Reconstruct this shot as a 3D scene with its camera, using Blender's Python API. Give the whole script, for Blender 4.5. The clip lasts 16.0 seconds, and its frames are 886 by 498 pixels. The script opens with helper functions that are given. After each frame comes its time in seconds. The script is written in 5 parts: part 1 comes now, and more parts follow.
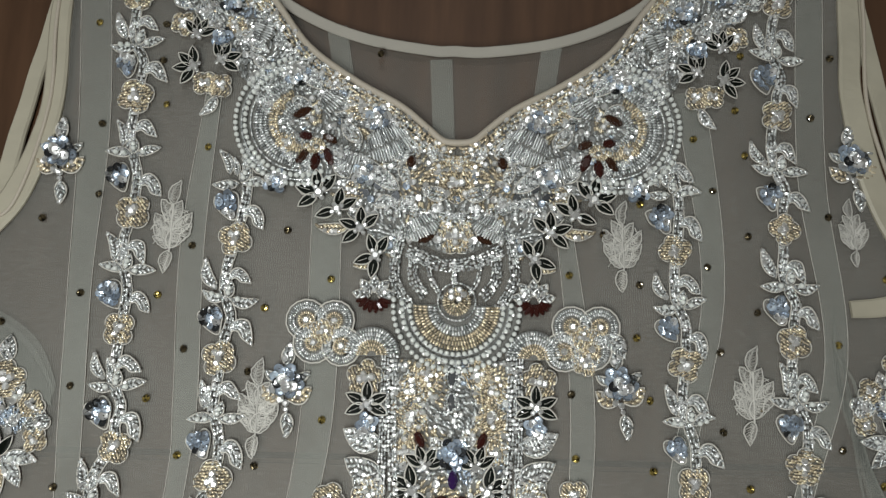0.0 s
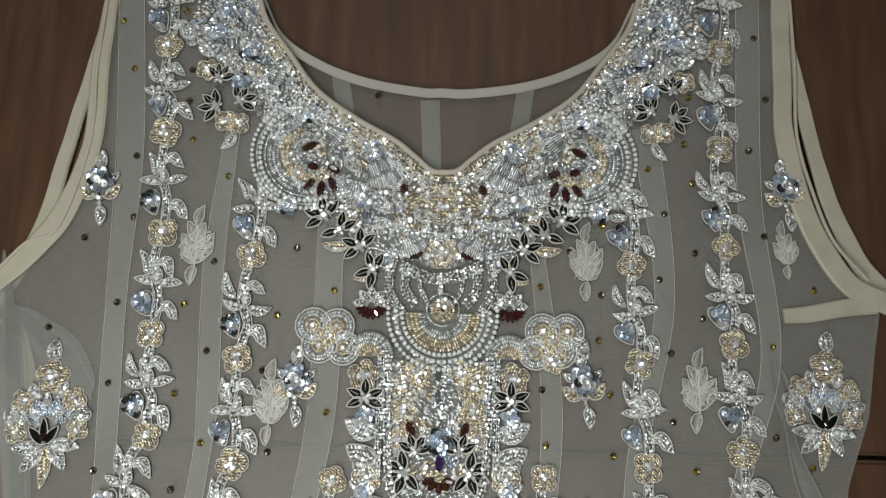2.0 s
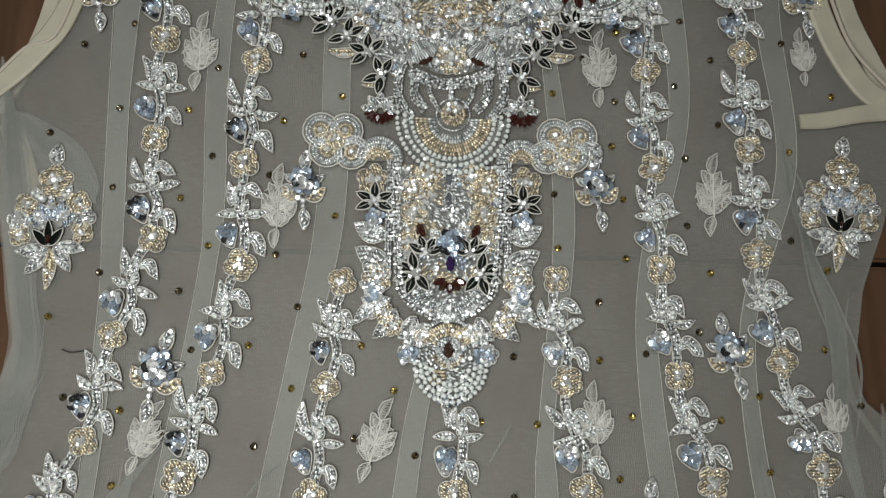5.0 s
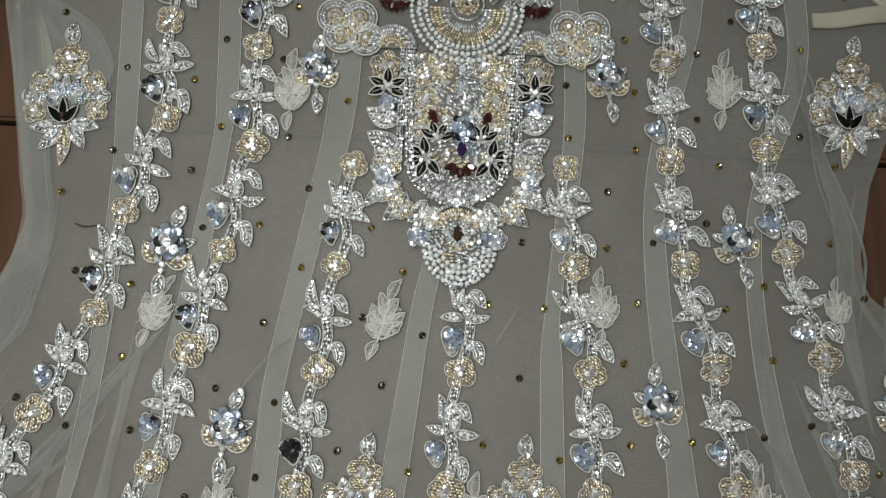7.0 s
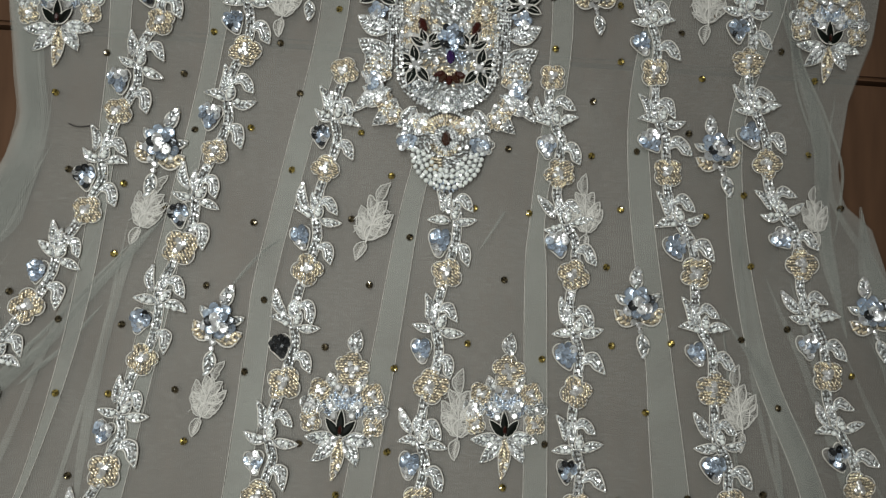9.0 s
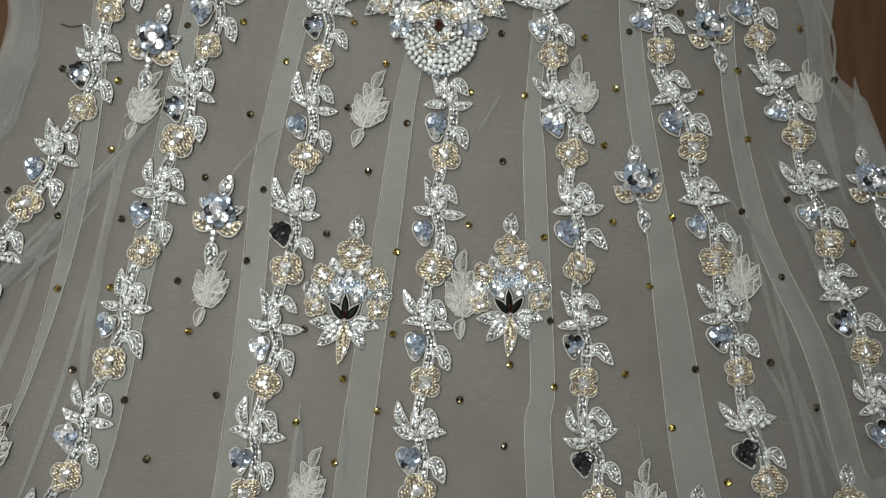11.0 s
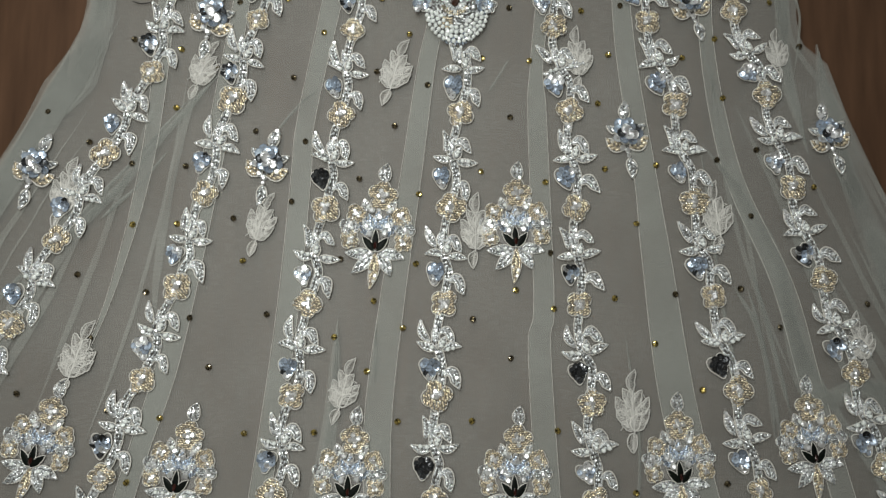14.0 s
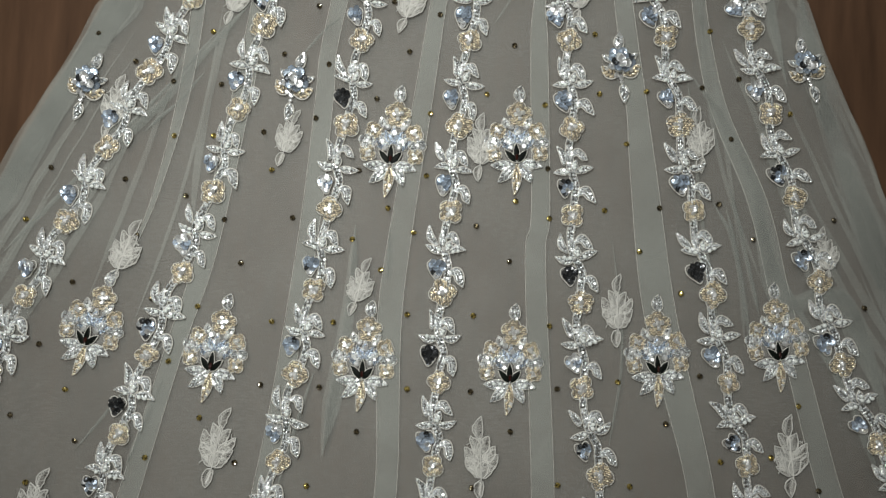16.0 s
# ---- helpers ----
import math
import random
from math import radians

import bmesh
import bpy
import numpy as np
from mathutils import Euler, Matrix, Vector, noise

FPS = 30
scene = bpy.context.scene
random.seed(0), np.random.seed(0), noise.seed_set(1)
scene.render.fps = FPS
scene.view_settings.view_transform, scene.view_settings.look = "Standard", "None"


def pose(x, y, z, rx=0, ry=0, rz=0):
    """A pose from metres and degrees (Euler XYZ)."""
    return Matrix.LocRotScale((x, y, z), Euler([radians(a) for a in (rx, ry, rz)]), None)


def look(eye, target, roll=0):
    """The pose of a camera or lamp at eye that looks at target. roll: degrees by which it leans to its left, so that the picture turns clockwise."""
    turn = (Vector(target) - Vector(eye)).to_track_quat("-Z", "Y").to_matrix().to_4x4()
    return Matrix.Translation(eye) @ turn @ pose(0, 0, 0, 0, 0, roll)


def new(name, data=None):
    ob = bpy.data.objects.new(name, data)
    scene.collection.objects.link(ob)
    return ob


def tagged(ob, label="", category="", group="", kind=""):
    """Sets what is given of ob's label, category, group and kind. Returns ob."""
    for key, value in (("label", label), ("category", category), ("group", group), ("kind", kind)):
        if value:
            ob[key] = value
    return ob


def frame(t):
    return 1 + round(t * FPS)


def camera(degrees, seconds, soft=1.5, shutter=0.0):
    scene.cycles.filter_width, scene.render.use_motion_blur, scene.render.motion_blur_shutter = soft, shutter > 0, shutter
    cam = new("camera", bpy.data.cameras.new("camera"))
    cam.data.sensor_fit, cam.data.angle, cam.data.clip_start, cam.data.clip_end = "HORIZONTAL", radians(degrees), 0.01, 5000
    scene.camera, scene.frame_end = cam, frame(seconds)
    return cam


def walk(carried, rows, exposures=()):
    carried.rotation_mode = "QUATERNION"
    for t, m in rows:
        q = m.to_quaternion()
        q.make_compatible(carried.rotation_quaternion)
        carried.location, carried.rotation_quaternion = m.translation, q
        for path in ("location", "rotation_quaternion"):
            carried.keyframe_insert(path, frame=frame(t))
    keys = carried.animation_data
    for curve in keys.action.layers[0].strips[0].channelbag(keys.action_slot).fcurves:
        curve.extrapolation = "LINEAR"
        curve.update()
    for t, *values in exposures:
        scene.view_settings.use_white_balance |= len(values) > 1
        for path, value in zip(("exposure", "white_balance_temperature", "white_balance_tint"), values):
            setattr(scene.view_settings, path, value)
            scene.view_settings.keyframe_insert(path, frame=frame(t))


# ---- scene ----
# ======== camera and its walk ========
cam = camera(66.0, 16.0, soft=1.35)
PATH = [
    (0.0, -0.0069, 0.137, 0.3362, 8.88, -0.39, 1.49),
    (0.5, -0.0057, 0.1409, 0.3507, 9.1, -0.36, 1.21),
    (1.0, -0.0027, 0.1434, 0.3671, 9.43, -0.33, 1.53),
    (1.5, -0.0038, 0.1411, 0.3798, 9.89, -0.66, 1.57),
    (2.0, -0.0016, 0.1276, 0.3888, 10.34, -0.58, 1.41),
    (2.5, -0.0001, 0.111, 0.3864, 10.54, -0.27, 1.55),
    (3.0, 0.0035, 0.0938, 0.3849, 9.07, -0.33, 1.69),
    (3.5, 0.003, 0.0801, 0.385, 8.95, -0.05, 1.53),
    (4.0, 0.0041, 0.0676, 0.3741, 8.41, 0.34, 1.1),
    (4.2, 0.0012, 0.0616, 0.371, 7.76, 0.13, 0.94),
    (6.3, -0.0089, -0.0007, 0.3618, 8.61, -1.17, 2.32),
    (6.5, -0.0073, -0.0054, 0.36, 8.27, -0.95, 2.46),
    (7.0, -0.01, -0.0205, 0.3625, 7.18, -0.95, 2.57),
    (7.5, -0.0154, -0.032, 0.3667, 7.0, -0.71, 2.62),
    (8.0, -0.0092, -0.0432, 0.3698, 6.69, -0.73, 3.13),
    (8.5, -0.008, -0.0522, 0.3671, 6.97, -1.3, 3.4),
    (9.0, -0.005, -0.0684, 0.3646, 6.5, -1.66, 3.19),
    (9.2, -0.0034, -0.0752, 0.3641, 6.01, -1.59, 3.02),
    (11.3, -0.0042, -0.1392, 0.3528, 7.15, -1.64, 0.54),
    (11.5, -0.0015, -0.1424, 0.3507, 7.02, -1.26, 0.47),
    (12.0, -0.0034, -0.1557, 0.351, 6.36, -1.22, 0.39),
    (12.5, -0.005, -0.1604, 0.358, 6.78, -1.17, -0.22),
    (13.0, -0.0005, -0.1661, 0.3752, 6.22, -1.11, -0.61),
    (13.5, -0.0089, -0.1665, 0.3964, 6.51, -0.79, 0.2),
    (14.0, -0.0078, -0.175, 0.4127, 6.93, -0.69, 0.91),
    (14.5, -0.0103, -0.1821, 0.4301, 6.91, -0.74, 1.07),
    (15.0, -0.0078, -0.1918, 0.4401, 6.79, -0.29, 1.3),
    (15.5, -0.0032, -0.2059, 0.445, 5.3, -0.34, 1.56),
    (16.0, -0.0039, -0.2205, 0.4563, 4.67, 0.18, 2.24),
]
EXPOSURES = [(0.0, -0.02), (1.5, 0.04), (2.5, 0.05), (4.0, 0.02), (8.0, -0.11), (12.0, 0.02), (14.5, 0.0), (16.0, 0.12)]
walk(cam, [(t, pose(x, y, z, rx, ry, rz)) for t, x, y, z, rx, ry, rz in PATH], EXPOSURES)

# ======== light ========
world = bpy.data.worlds.new("world")
scene.world = world
world.use_nodes = True
world.node_tree.nodes["Background"].inputs[0].default_value = (1.0, 0.95, 0.88, 1)
world.node_tree.nodes["Background"].inputs[1].default_value = 0.05


def area_lamp(name, place, size, power, colour):
    data = bpy.data.lights.new(name, "AREA")
    data.shape, data.size, data.size_y, data.energy, data.color = "RECTANGLE", size[0], size[1], power, colour
    ob = new(name, data)
    ob.matrix_world = place
    return ob


LAMP_POWER = 2.85
# unseen strip light added close above the gown, for side falloff and bead glints
area_lamp("unseen_overhead_strip", pose(-0.120, -0.08, 0.51, 0, -4, 0), (0.035, 0.46), LAMP_POWER * 0.82, (0.985, 1.0, 0.965))
area_lamp("ceiling_lamp", look((-0.1, 1.20, 2.40), (0, 0.3, 0)), (0.2, 0.2), LAMP_POWER * 4.4, (0.95, 0.99, 1.0))

# ======== materials ========


def mat(name, colour, rough=0.5, metal=0.0, vary=0.25, island=True, coat=0.0, noise_scale=900.0, bump=0.0, spec=0.5):
    m = bpy.data.materials.new(name)
    m.use_nodes = True
    nt = m.node_tree
    p = nt.nodes["Principled BSDF"]
    p.inputs["Roughness"].default_value = rough
    p.inputs["Metallic"].default_value = metal
    p.inputs["Coat Weight"].default_value = coat
    p.inputs["Specular IOR Level"].default_value = spec
    if island:
        geo = nt.nodes.new("ShaderNodeNewGeometry")
        fac = geo.outputs["Random Per Island"]
    else:
        tc = nt.nodes.new("ShaderNodeTexCoord")
        tex = nt.nodes.new("ShaderNodeTexNoise")
        tex.inputs["Scale"].default_value = noise_scale
        tex.inputs["Detail"].default_value = 4
        nt.links.new(tc.outputs["Object"], tex.inputs["Vector"])
        fac = tex.outputs["Fac"]
    ramp = nt.nodes.new("ShaderNodeMapRange")
    ramp.inputs["To Min"].default_value = 1 - vary
    ramp.inputs["To Max"].default_value = 1 + vary
    nt.links.new(fac, ramp.inputs["Value"])
    mul = nt.nodes.new("ShaderNodeVectorMath")
    mul.operation = "SCALE"
    mul.inputs[0].default_value = colour
    nt.links.new(ramp.outputs["Result"], mul.inputs["Scale"])
    nt.links.new(mul.outputs["Vector"], p.inputs["Base Color"])
    if bump:
        tc2 = nt.nodes.new("ShaderNodeTexCoord")
        t2 = nt.nodes.new("ShaderNodeTexNoise")
        t2.inputs["Scale"].default_value = noise_scale * 1.7
        nt.links.new(tc2.outputs["Object"], t2.inputs["Vector"])
        b = nt.nodes.new("ShaderNodeBump")
        b.inputs["Strength"].default_value = bump
        b.inputs["Distance"].default_value = 0.001
        nt.links.new(t2.outputs["Fac"], b.inputs["Height"])
        nt.links.new(b.outputs["Normal"], p.inputs["Normal"])
    return m


def net_material(name, colour, cover, vary=0.06):
    """Fine tulle: a part of the light goes straight through between its threads."""
    m = bpy.data.materials.new(name)
    m.use_nodes = True
    nt = m.node_tree
    out, p = nt.nodes["Material Output"], nt.nodes["Principled BSDF"]
    p.inputs["Base Color"].default_value = (*colour, 1)
    p.inputs["Roughness"].default_value = 0.7
    clear = nt.nodes.new("ShaderNodeBsdfTransparent")
    mix = nt.nodes.new("ShaderNodeMixShader")
    tc = nt.nodes.new("ShaderNodeTexCoord")
    broad = nt.nodes.new("ShaderNodeTexNoise")
    broad.inputs["Scale"].default_value = 14
    broad.inputs["Detail"].default_value = 5
    threads = nt.nodes.new("ShaderNodeTexWave")
    threads.wave_type, threads.bands_direction = "BANDS", "X"
    threads.inputs["Scale"].default_value = 330
    threads.inputs["Distortion"].default_value = 9.0
    threads.inputs["Detail Scale"].default_value = 0.6
    rows = nt.nodes.new("ShaderNodeTexNoise")
    rows.inputs["Scale"].default_value = 1.0
    rows.inputs["Detail"].default_value = 3
    dash = nt.nodes.new("ShaderNodeMapping")
    dash.inputs["Scale"].default_value = (160, 900, 1)
    nt.links.new(tc.outputs["Object"], dash.inputs["Vector"])
    nt.links.new(dash.outputs["Vector"], rows.inputs["Vector"])
    for n in (broad, threads):
        nt.links.new(tc.outputs["Object"], n.inputs["Vector"])
    a = nt.nodes.new("ShaderNodeMath")
    a.operation = "MULTIPLY_ADD"
    a.inputs[1].default_value = 4.0 * vary
    a.inputs[2].default_value = cover - 3.25 * vary
    nt.links.new(broad.outputs["Fac"], a.inputs[0])
    b = nt.nodes.new("ShaderNodeMath")
    b.operation = "MULTIPLY"
    nt.links.new(threads.outputs["Fac"], b.inputs[0])
    nt.links.new(rows.outputs["Fac"], b.inputs[1])
    c = nt.nodes.new("ShaderNodeMath")
    c.operation = "MULTIPLY_ADD"
    c.inputs[1].default_value = 5.0 * vary
    nt.links.new(b.outputs[0], c.inputs[0])
    nt.links.new(a.outputs[0], c.inputs[2])
    nt.links.new(c.outputs[0], mix.inputs[0])
    nt.links.new(clear.outputs[0], mix.inputs[1])
    nt.links.new(p.outputs[0], mix.inputs[2])
    nt.links.new(mix.outputs[0], out.inputs["Surface"])
    return m


SILVER = mat("silver_lined_glass_beads", (0.80, 0.84, 0.84), 0.22, 0.58, 0.60, coat=1.0)
GOLD = mat("champagne_gold_beads", (0.78, 0.68, 0.50), 0.24, 0.52, 0.55, coat=0.8)
CRYSTAL = mat("crystal_stones", (0.97, 0.98, 0.98), 0.30, 0.8, 0.03, coat=1.0)
BLUE = mat("ice_blue_sequins", (0.54, 0.63, 0.74), 0.25, 0.62, 0.45, coat=0.8)
PEARL = mat("white_pearls", (0.78, 0.81, 0.78), 0.18, 0.0, 0.06, coat=0.6)
THREAD = mat("ecru_thread", (0.64, 0.62, 0.57), 0.7, 0.0, 0.15, island=False, noise_scale=1500)
LACE = mat("ivory_lace_thread", (0.60, 0.59, 0.55), 0.75, 0.0, 0.12, island=True)
BLACK = mat("black_leaf_stones", (0.006, 0.008, 0.006), 0.42, 0.0, 0.3, spec=0.06)
GARNET = mat("garnet_stones", (0.035, 0.007, 0.005), 0.12, 0.0, 0.6, coat=0.8)
AMBER = mat("smoky_topaz_stones", (0.036, 0.014, 0.007), 0.12, 0.0, 0.6, coat=0.8)
VIOLET = mat("amethyst_stone", (0.03, 0.012, 0.07), 0.1, 0.0, 0.3)
# wide tone spread per facet puts bright and dark reflections into the colour
TOPAZ = mat("gold_foil_rhinestone", (0.40, 0.31, 0.09), 0.20, 0.8, 0.95, coat=0.6)
SMOKE = mat("smoky_rhinestone", (0.13, 0.105, 0.06), 0.20, 0.8, 0.95, coat=0.6)
SATIN = mat("cream_satin", (0.47, 0.44, 0.345), 0.5, 0.0, 0.16, island=False, noise_scale=70, bump=0.35)
CORD = mat("cream_cord", (0.50, 0.45, 0.37), 0.5, 0.0, 0.1, island=False, noise_scale=900, bump=0.2)
DARK_SEQUIN = mat("gunmetal_sequins", (0.07, 0.075, 0.08), 0.24, 0.7, 0.6, coat=0.5)
BLACK_THREAD = mat("black_thread", (0.02, 0.018, 0.016), 0.8, 0.0, 0.1, island=False)
NET = net_material("nude_grey_tulle", (0.330, 0.327, 0.298), 0.40, 0.08)
NET_BACK = net_material("nude_grey_back_tulle", (0.330, 0.325, 0.295), 0.26)
NET_SEAM = net_material("doubled_tulle", (0.46, 0.48, 0.435), 0.23)
# paler than the net: doubled layers, plus light caught by creases put into colour
NET_FOLD = net_material("crease_highlight_tulle", (0.47, 0.485, 0.44), 0.15)
NET_BACKING = net_material("embroidery_backing_tulle", (0.44, 0.43, 0.40), 0.34)
LACE_GROUND = net_material("lace_ground", (0.62, 0.60, 0.55), 0.46)
# bead ground, its dark tone standing in for shade in the gaps between beads
GROUND = mat("stitched_ground_gap_shade", (0.20, 0.20, 0.185), 0.6, 0.0, 0.4, island=False, noise_scale=1400, bump=0.6)
PLASTER = mat("painted_plaster", (0.62, 0.58, 0.52), 0.9, 0.0, 0.05, island=False, noise_scale=6)


def wood_material():
    m = mat("dark_stained_wood", (0.086, 0.046, 0.026), 0.50, 0.0, 0.6, island=False, noise_scale=9, bump=0.05, spec=0.18)
    nt = m.node_tree
    tc = nt.nodes.new("ShaderNodeTexCoord")
    mp = nt.nodes.new("ShaderNodeMapping")
    mp.inputs["Scale"].default_value = (34, 4, 6)
    tex = [n for n in nt.nodes if n.type == "TEX_NOISE"]
    nt.links.new(tc.outputs["Object"], mp.inputs["Vector"])
    for t in tex:
        t.inputs["Scale"].default_value = 3.0
        nt.links.new(mp.outputs["Vector"], t.inputs["Vector"])
    return m


WOOD = wood_material()
BEAD_MATS = [SILVER, GOLD, CRYSTAL, BLUE, THREAD, BLACK, GARNET, AMBER, VIOLET, PEARL, LACE, DARK_SEQUIN, NET_BACKING, LACE_GROUND, GROUND]
SI, GO, CR, BL, TH, BK, GA, AM, VI, PE, LA, DS, NB, LG, GR = range(15)

# ======== mesh helpers ========
rng = random.Random(7)


class Beads:
    """Collects small beads, stones, sequins and cords into one mesh."""

    def __init__(self):
        self.v, self.f, self.m, self.smooth = [], [], [], []

    def add(self, verts, faces, material, smooth=True):
        k = len(self.v)
        self.v += verts
        self.f += [tuple(k + i for i in face) for face in faces]
        self.m += [material] * len(faces)
        self.smooth += [smooth] * len(faces)

    def bugle(self, p, angle, length, radius, material=SI, z=0.0):
        """A short glass tube bead that lies along angle."""
        c, s, n = math.cos(angle), math.sin(angle), 5
        tilt = rng.uniform(-0.12, 0.12)
        turn = rng.uniform(0, 6.28)
        verts = []
        for a, r in ((-0.5, 0.45), (-0.32, 1.0), (0.32, 1.0), (0.5, 0.45)):
            for i in range(n):
                q = turn + 2 * math.pi * i / n
                u, w, h = a * length, r * radius * math.cos(q), r * radius * math.sin(q) + radius * 0.8 + a * length * tilt
                verts.append((p[0] + c * u - s * w, p[1] + s * u + c * w, z + h))
        faces = [(j * n + i, j * n + (i + 1) % n, (j + 1) * n + (i + 1) % n, (j + 1) * n + i) for j in range(3) for i in range(n)]
        faces += [tuple(range(n))[::-1], tuple(range(3 * n, 4 * n))]
        self.add(verts, faces, material, True)

    def ball(self, p, radius, material=PE, z=0.0, n=8, rows=4):
        verts, faces = [(p[0], p[1], z + 2 * radius)], []
        for j in range(1, rows):
            a = math.pi * j / rows
            for i in range(n):
                q = 2 * math.pi * i / n
                verts.append((p[0] + radius * math.sin(a) * math.cos(q), p[1] + radius * math.sin(a) * math.sin(q), z + radius + radius * math.cos(a)))
        verts.append((p[0], p[1], z))
        for i in range(n):
            k = (i + 1) % n
            faces.append((0, 1 + i, 1 + k))
            for j in range(rows - 2):
                faces.append((1 + j * n + i, 1 + (j + 1) * n + i, 1 + (j + 1) * n + k, 1 + j * n + k))
            faces.append((1 + (rows - 2) * n + i, len(verts) - 1, 1 + (rows - 2) * n + k))
        self.add(verts, faces, material, True)

    def sequin(self, p, radius, material=BL, z=0.0, tilt=0.5):
        """A cupped round spangle with its centre hole, tipped a little."""
        n = 10
        q = rng.uniform(0, 6.28)
        tx, ty = rng.uniform(-tilt, tilt), rng.uniform(-tilt, tilt)
        verts = []
        for r, h in ((1.0, 0.0), (0.72, -0.22), (0.16, -0.28)):
            for i in range(n):
                a = q + 2 * math.pi * i / n
                x, y = r * radius * math.cos(a), r * radius * math.sin(a)
                verts.append((p[0] + x, p[1] + y, z + radius * 0.5 + h * radius + x * tx + y * ty))
        faces = [(j * n + i, j * n + (i + 1) % n, (j + 1) * n + (i + 1) % n, (j + 1) * n + i) for j in range(2) for i in range(n)]
        self.add(verts, faces, material, False)

    def stone(self, p, radius, material=CR, z=0.0, stretch=1.0, angle=0.0, n=8):
        """A faceted stone: girdle, crown and flat table."""
        c, s = math.cos(angle), math.sin(angle)
        tx, ty = rng.uniform(-0.28, 0.28), rng.uniform(-0.28, 0.28)
        verts = []
        for r, h in ((1.0, 0.0), (1.0, 0.35), (0.55, 0.85)):
            for i in range(n):
                a = 2 * math.pi * (i + 0.5 * (h > 0.5)) / n
                u, w = r * radius * stretch * math.cos(a), r * radius * math.sin(a)
                verts.append((p[0] + c * u - s * w, p[1] + s * u + c * w, z + h * radius + u * tx * min(1.0, 1.0 / stretch) + w * ty))
        faces = [(j * n + i, j * n + (i + 1) % n, (j + 1) * n + (i + 1) % n, (j + 1) * n + i) for j in range(2) for i in range(n)]
        faces.append(tuple(range(2 * n, 3 * n)))
        self.add(verts, faces, material, False)

    def gem(self, radius, material):
        """A round rhinestone whose facets are cut apart, so that each gets its own tone as a painted reflection."""
        n = 8
        ring = lambda r, h, k: (r * radius * math.cos(2 * math.pi * k / n), r * radius * math.sin(2 * math.pi * k / n), h * radius)
        for i in range(n):
            j, m = i + 1, i + 0.5
            self.add([ring(1, 0, i), ring(1, 0, j), ring(1, 0.25, j), ring(1, 0.25, i)], [(0, 1, 2, 3)], material, False)
            self.add([ring(1, 0.25, i), ring(1, 0.25, j), ring(0.62, 0.62, m)], [(0, 1, 2)], material, False)
            self.add([ring(1, 0.25, j), ring(0.62, 0.62, m + 1), ring(0.62, 0.62, m)], [(0, 1, 2)], material, False)
            self.add([ring(0.62, 0.62, m), ring(0.62, 0.62, m + 1), (0, 0, 0.5 * radius)], [(0, 1, 2)], material, False)

    def cord(self, points, radius, material=TH, z=0.0, closed=False, n=5):
        pts = [Vector((*q[:2], q[2] if len(q) > 2 else z)) for q in points]
        count = len(pts)
        verts, faces = [], []
        for i, q in enumerate(pts):
            a = pts[(i - 1) % count] if closed or i else pts[0]
            b = pts[(i + 1) % count] if closed or i < count - 1 else pts[-1]
            d = (b - a).normalized() if (b - a).length > 1e-9 else Vector((1, 0, 0))
            side = Vector((-d.y, d.x, 0)).normalized() if abs(d.z) < 0.99 else Vector((1, 0, 0))
            up = d.cross(side)
            for k in range(n):
                w = 2 * math.pi * k / n
                verts.append(tuple(q + side * radius * math.cos(w) + up * radius * math.sin(w)))
        for i in range(count if closed else count - 1):
            j = (i + 1) % count
            for k in range(n):
                faces.append((i * n + k, j * n + k, j * n + (k + 1) % n, i * n + (k + 1) % n))
        self.add(verts, faces, material, True)

    def plate(self, points, material, z=0.0, thick=0.0006, dome=0.0):
        """A small solid leaf or pad with a raised middle."""
        n = len(points)
        cx, cy = sum(p[0] for p in points) / n, sum(p[1] for p in points) / n
        verts = [(p[0], p[1], z) for p in points] + [(p[0], p[1], z + thick) for p in points]
        verts += [(cx + 0.5 * (p[0] - cx), cy + 0.5 * (p[1] - cy), z + thick + dome) for p in points]
        verts.append((cx, cy, z + thick + dome * 1.2))
        faces = []
        for i in range(n):
            j = (i + 1) % n
            faces += [(i, j, n + j, n + i), (n + i, n + j, 2 * n + j, 2 * n + i), (2 * n + i, 2 * n + j, 3 * n)]
        self.add(verts, faces, material, False)

    def mesh(self, name):
        me = bpy.data.meshes.new(name)
        me.from_pydata(self.v, [], self.f)
        used = sorted(set(self.m))
        for i in used:
            me.materials.append(BEAD_MATS[i])
        me.polygons.foreach_set("material_index", [used.index(i) for i in self.m])
        me.polygons.foreach_set("use_smooth", self.smooth)
        me.update()
        return me


def put(name, data, parent, x=0.0, y=0.0, z=0.0, angle=0.0, scale=1.0, label=""):
    """Links one mesh as an object under its thing or part."""
    ob = new(name, data)
    ob.parent = parent
    ob.matrix_basis = Matrix.LocRotScale((x, y, z), Euler((0, 0, angle)), (scale, abs(scale), abs(scale)))
    return tagged(ob, label)


def smooth_line(points, steps=8):
    """A flowing line through a few points."""
    p = [Vector(q) for q in points]
    p = [2 * p[0] - p[1]] + p + [2 * p[-1] - p[-2]]
    out = []
    for i in range(1, len(p) - 2):
        for k in range(steps):
            t = k / steps
            a, b, c, d = p[i - 1], p[i], p[i + 1], p[i + 2]
            out.append(0.5 * (2 * b + (c - a) * t + (2 * a - 5 * b + 4 * c - d) * t * t + (3 * b - a - 3 * c + d) * t ** 3))
    out.append(p[-2])
    return out


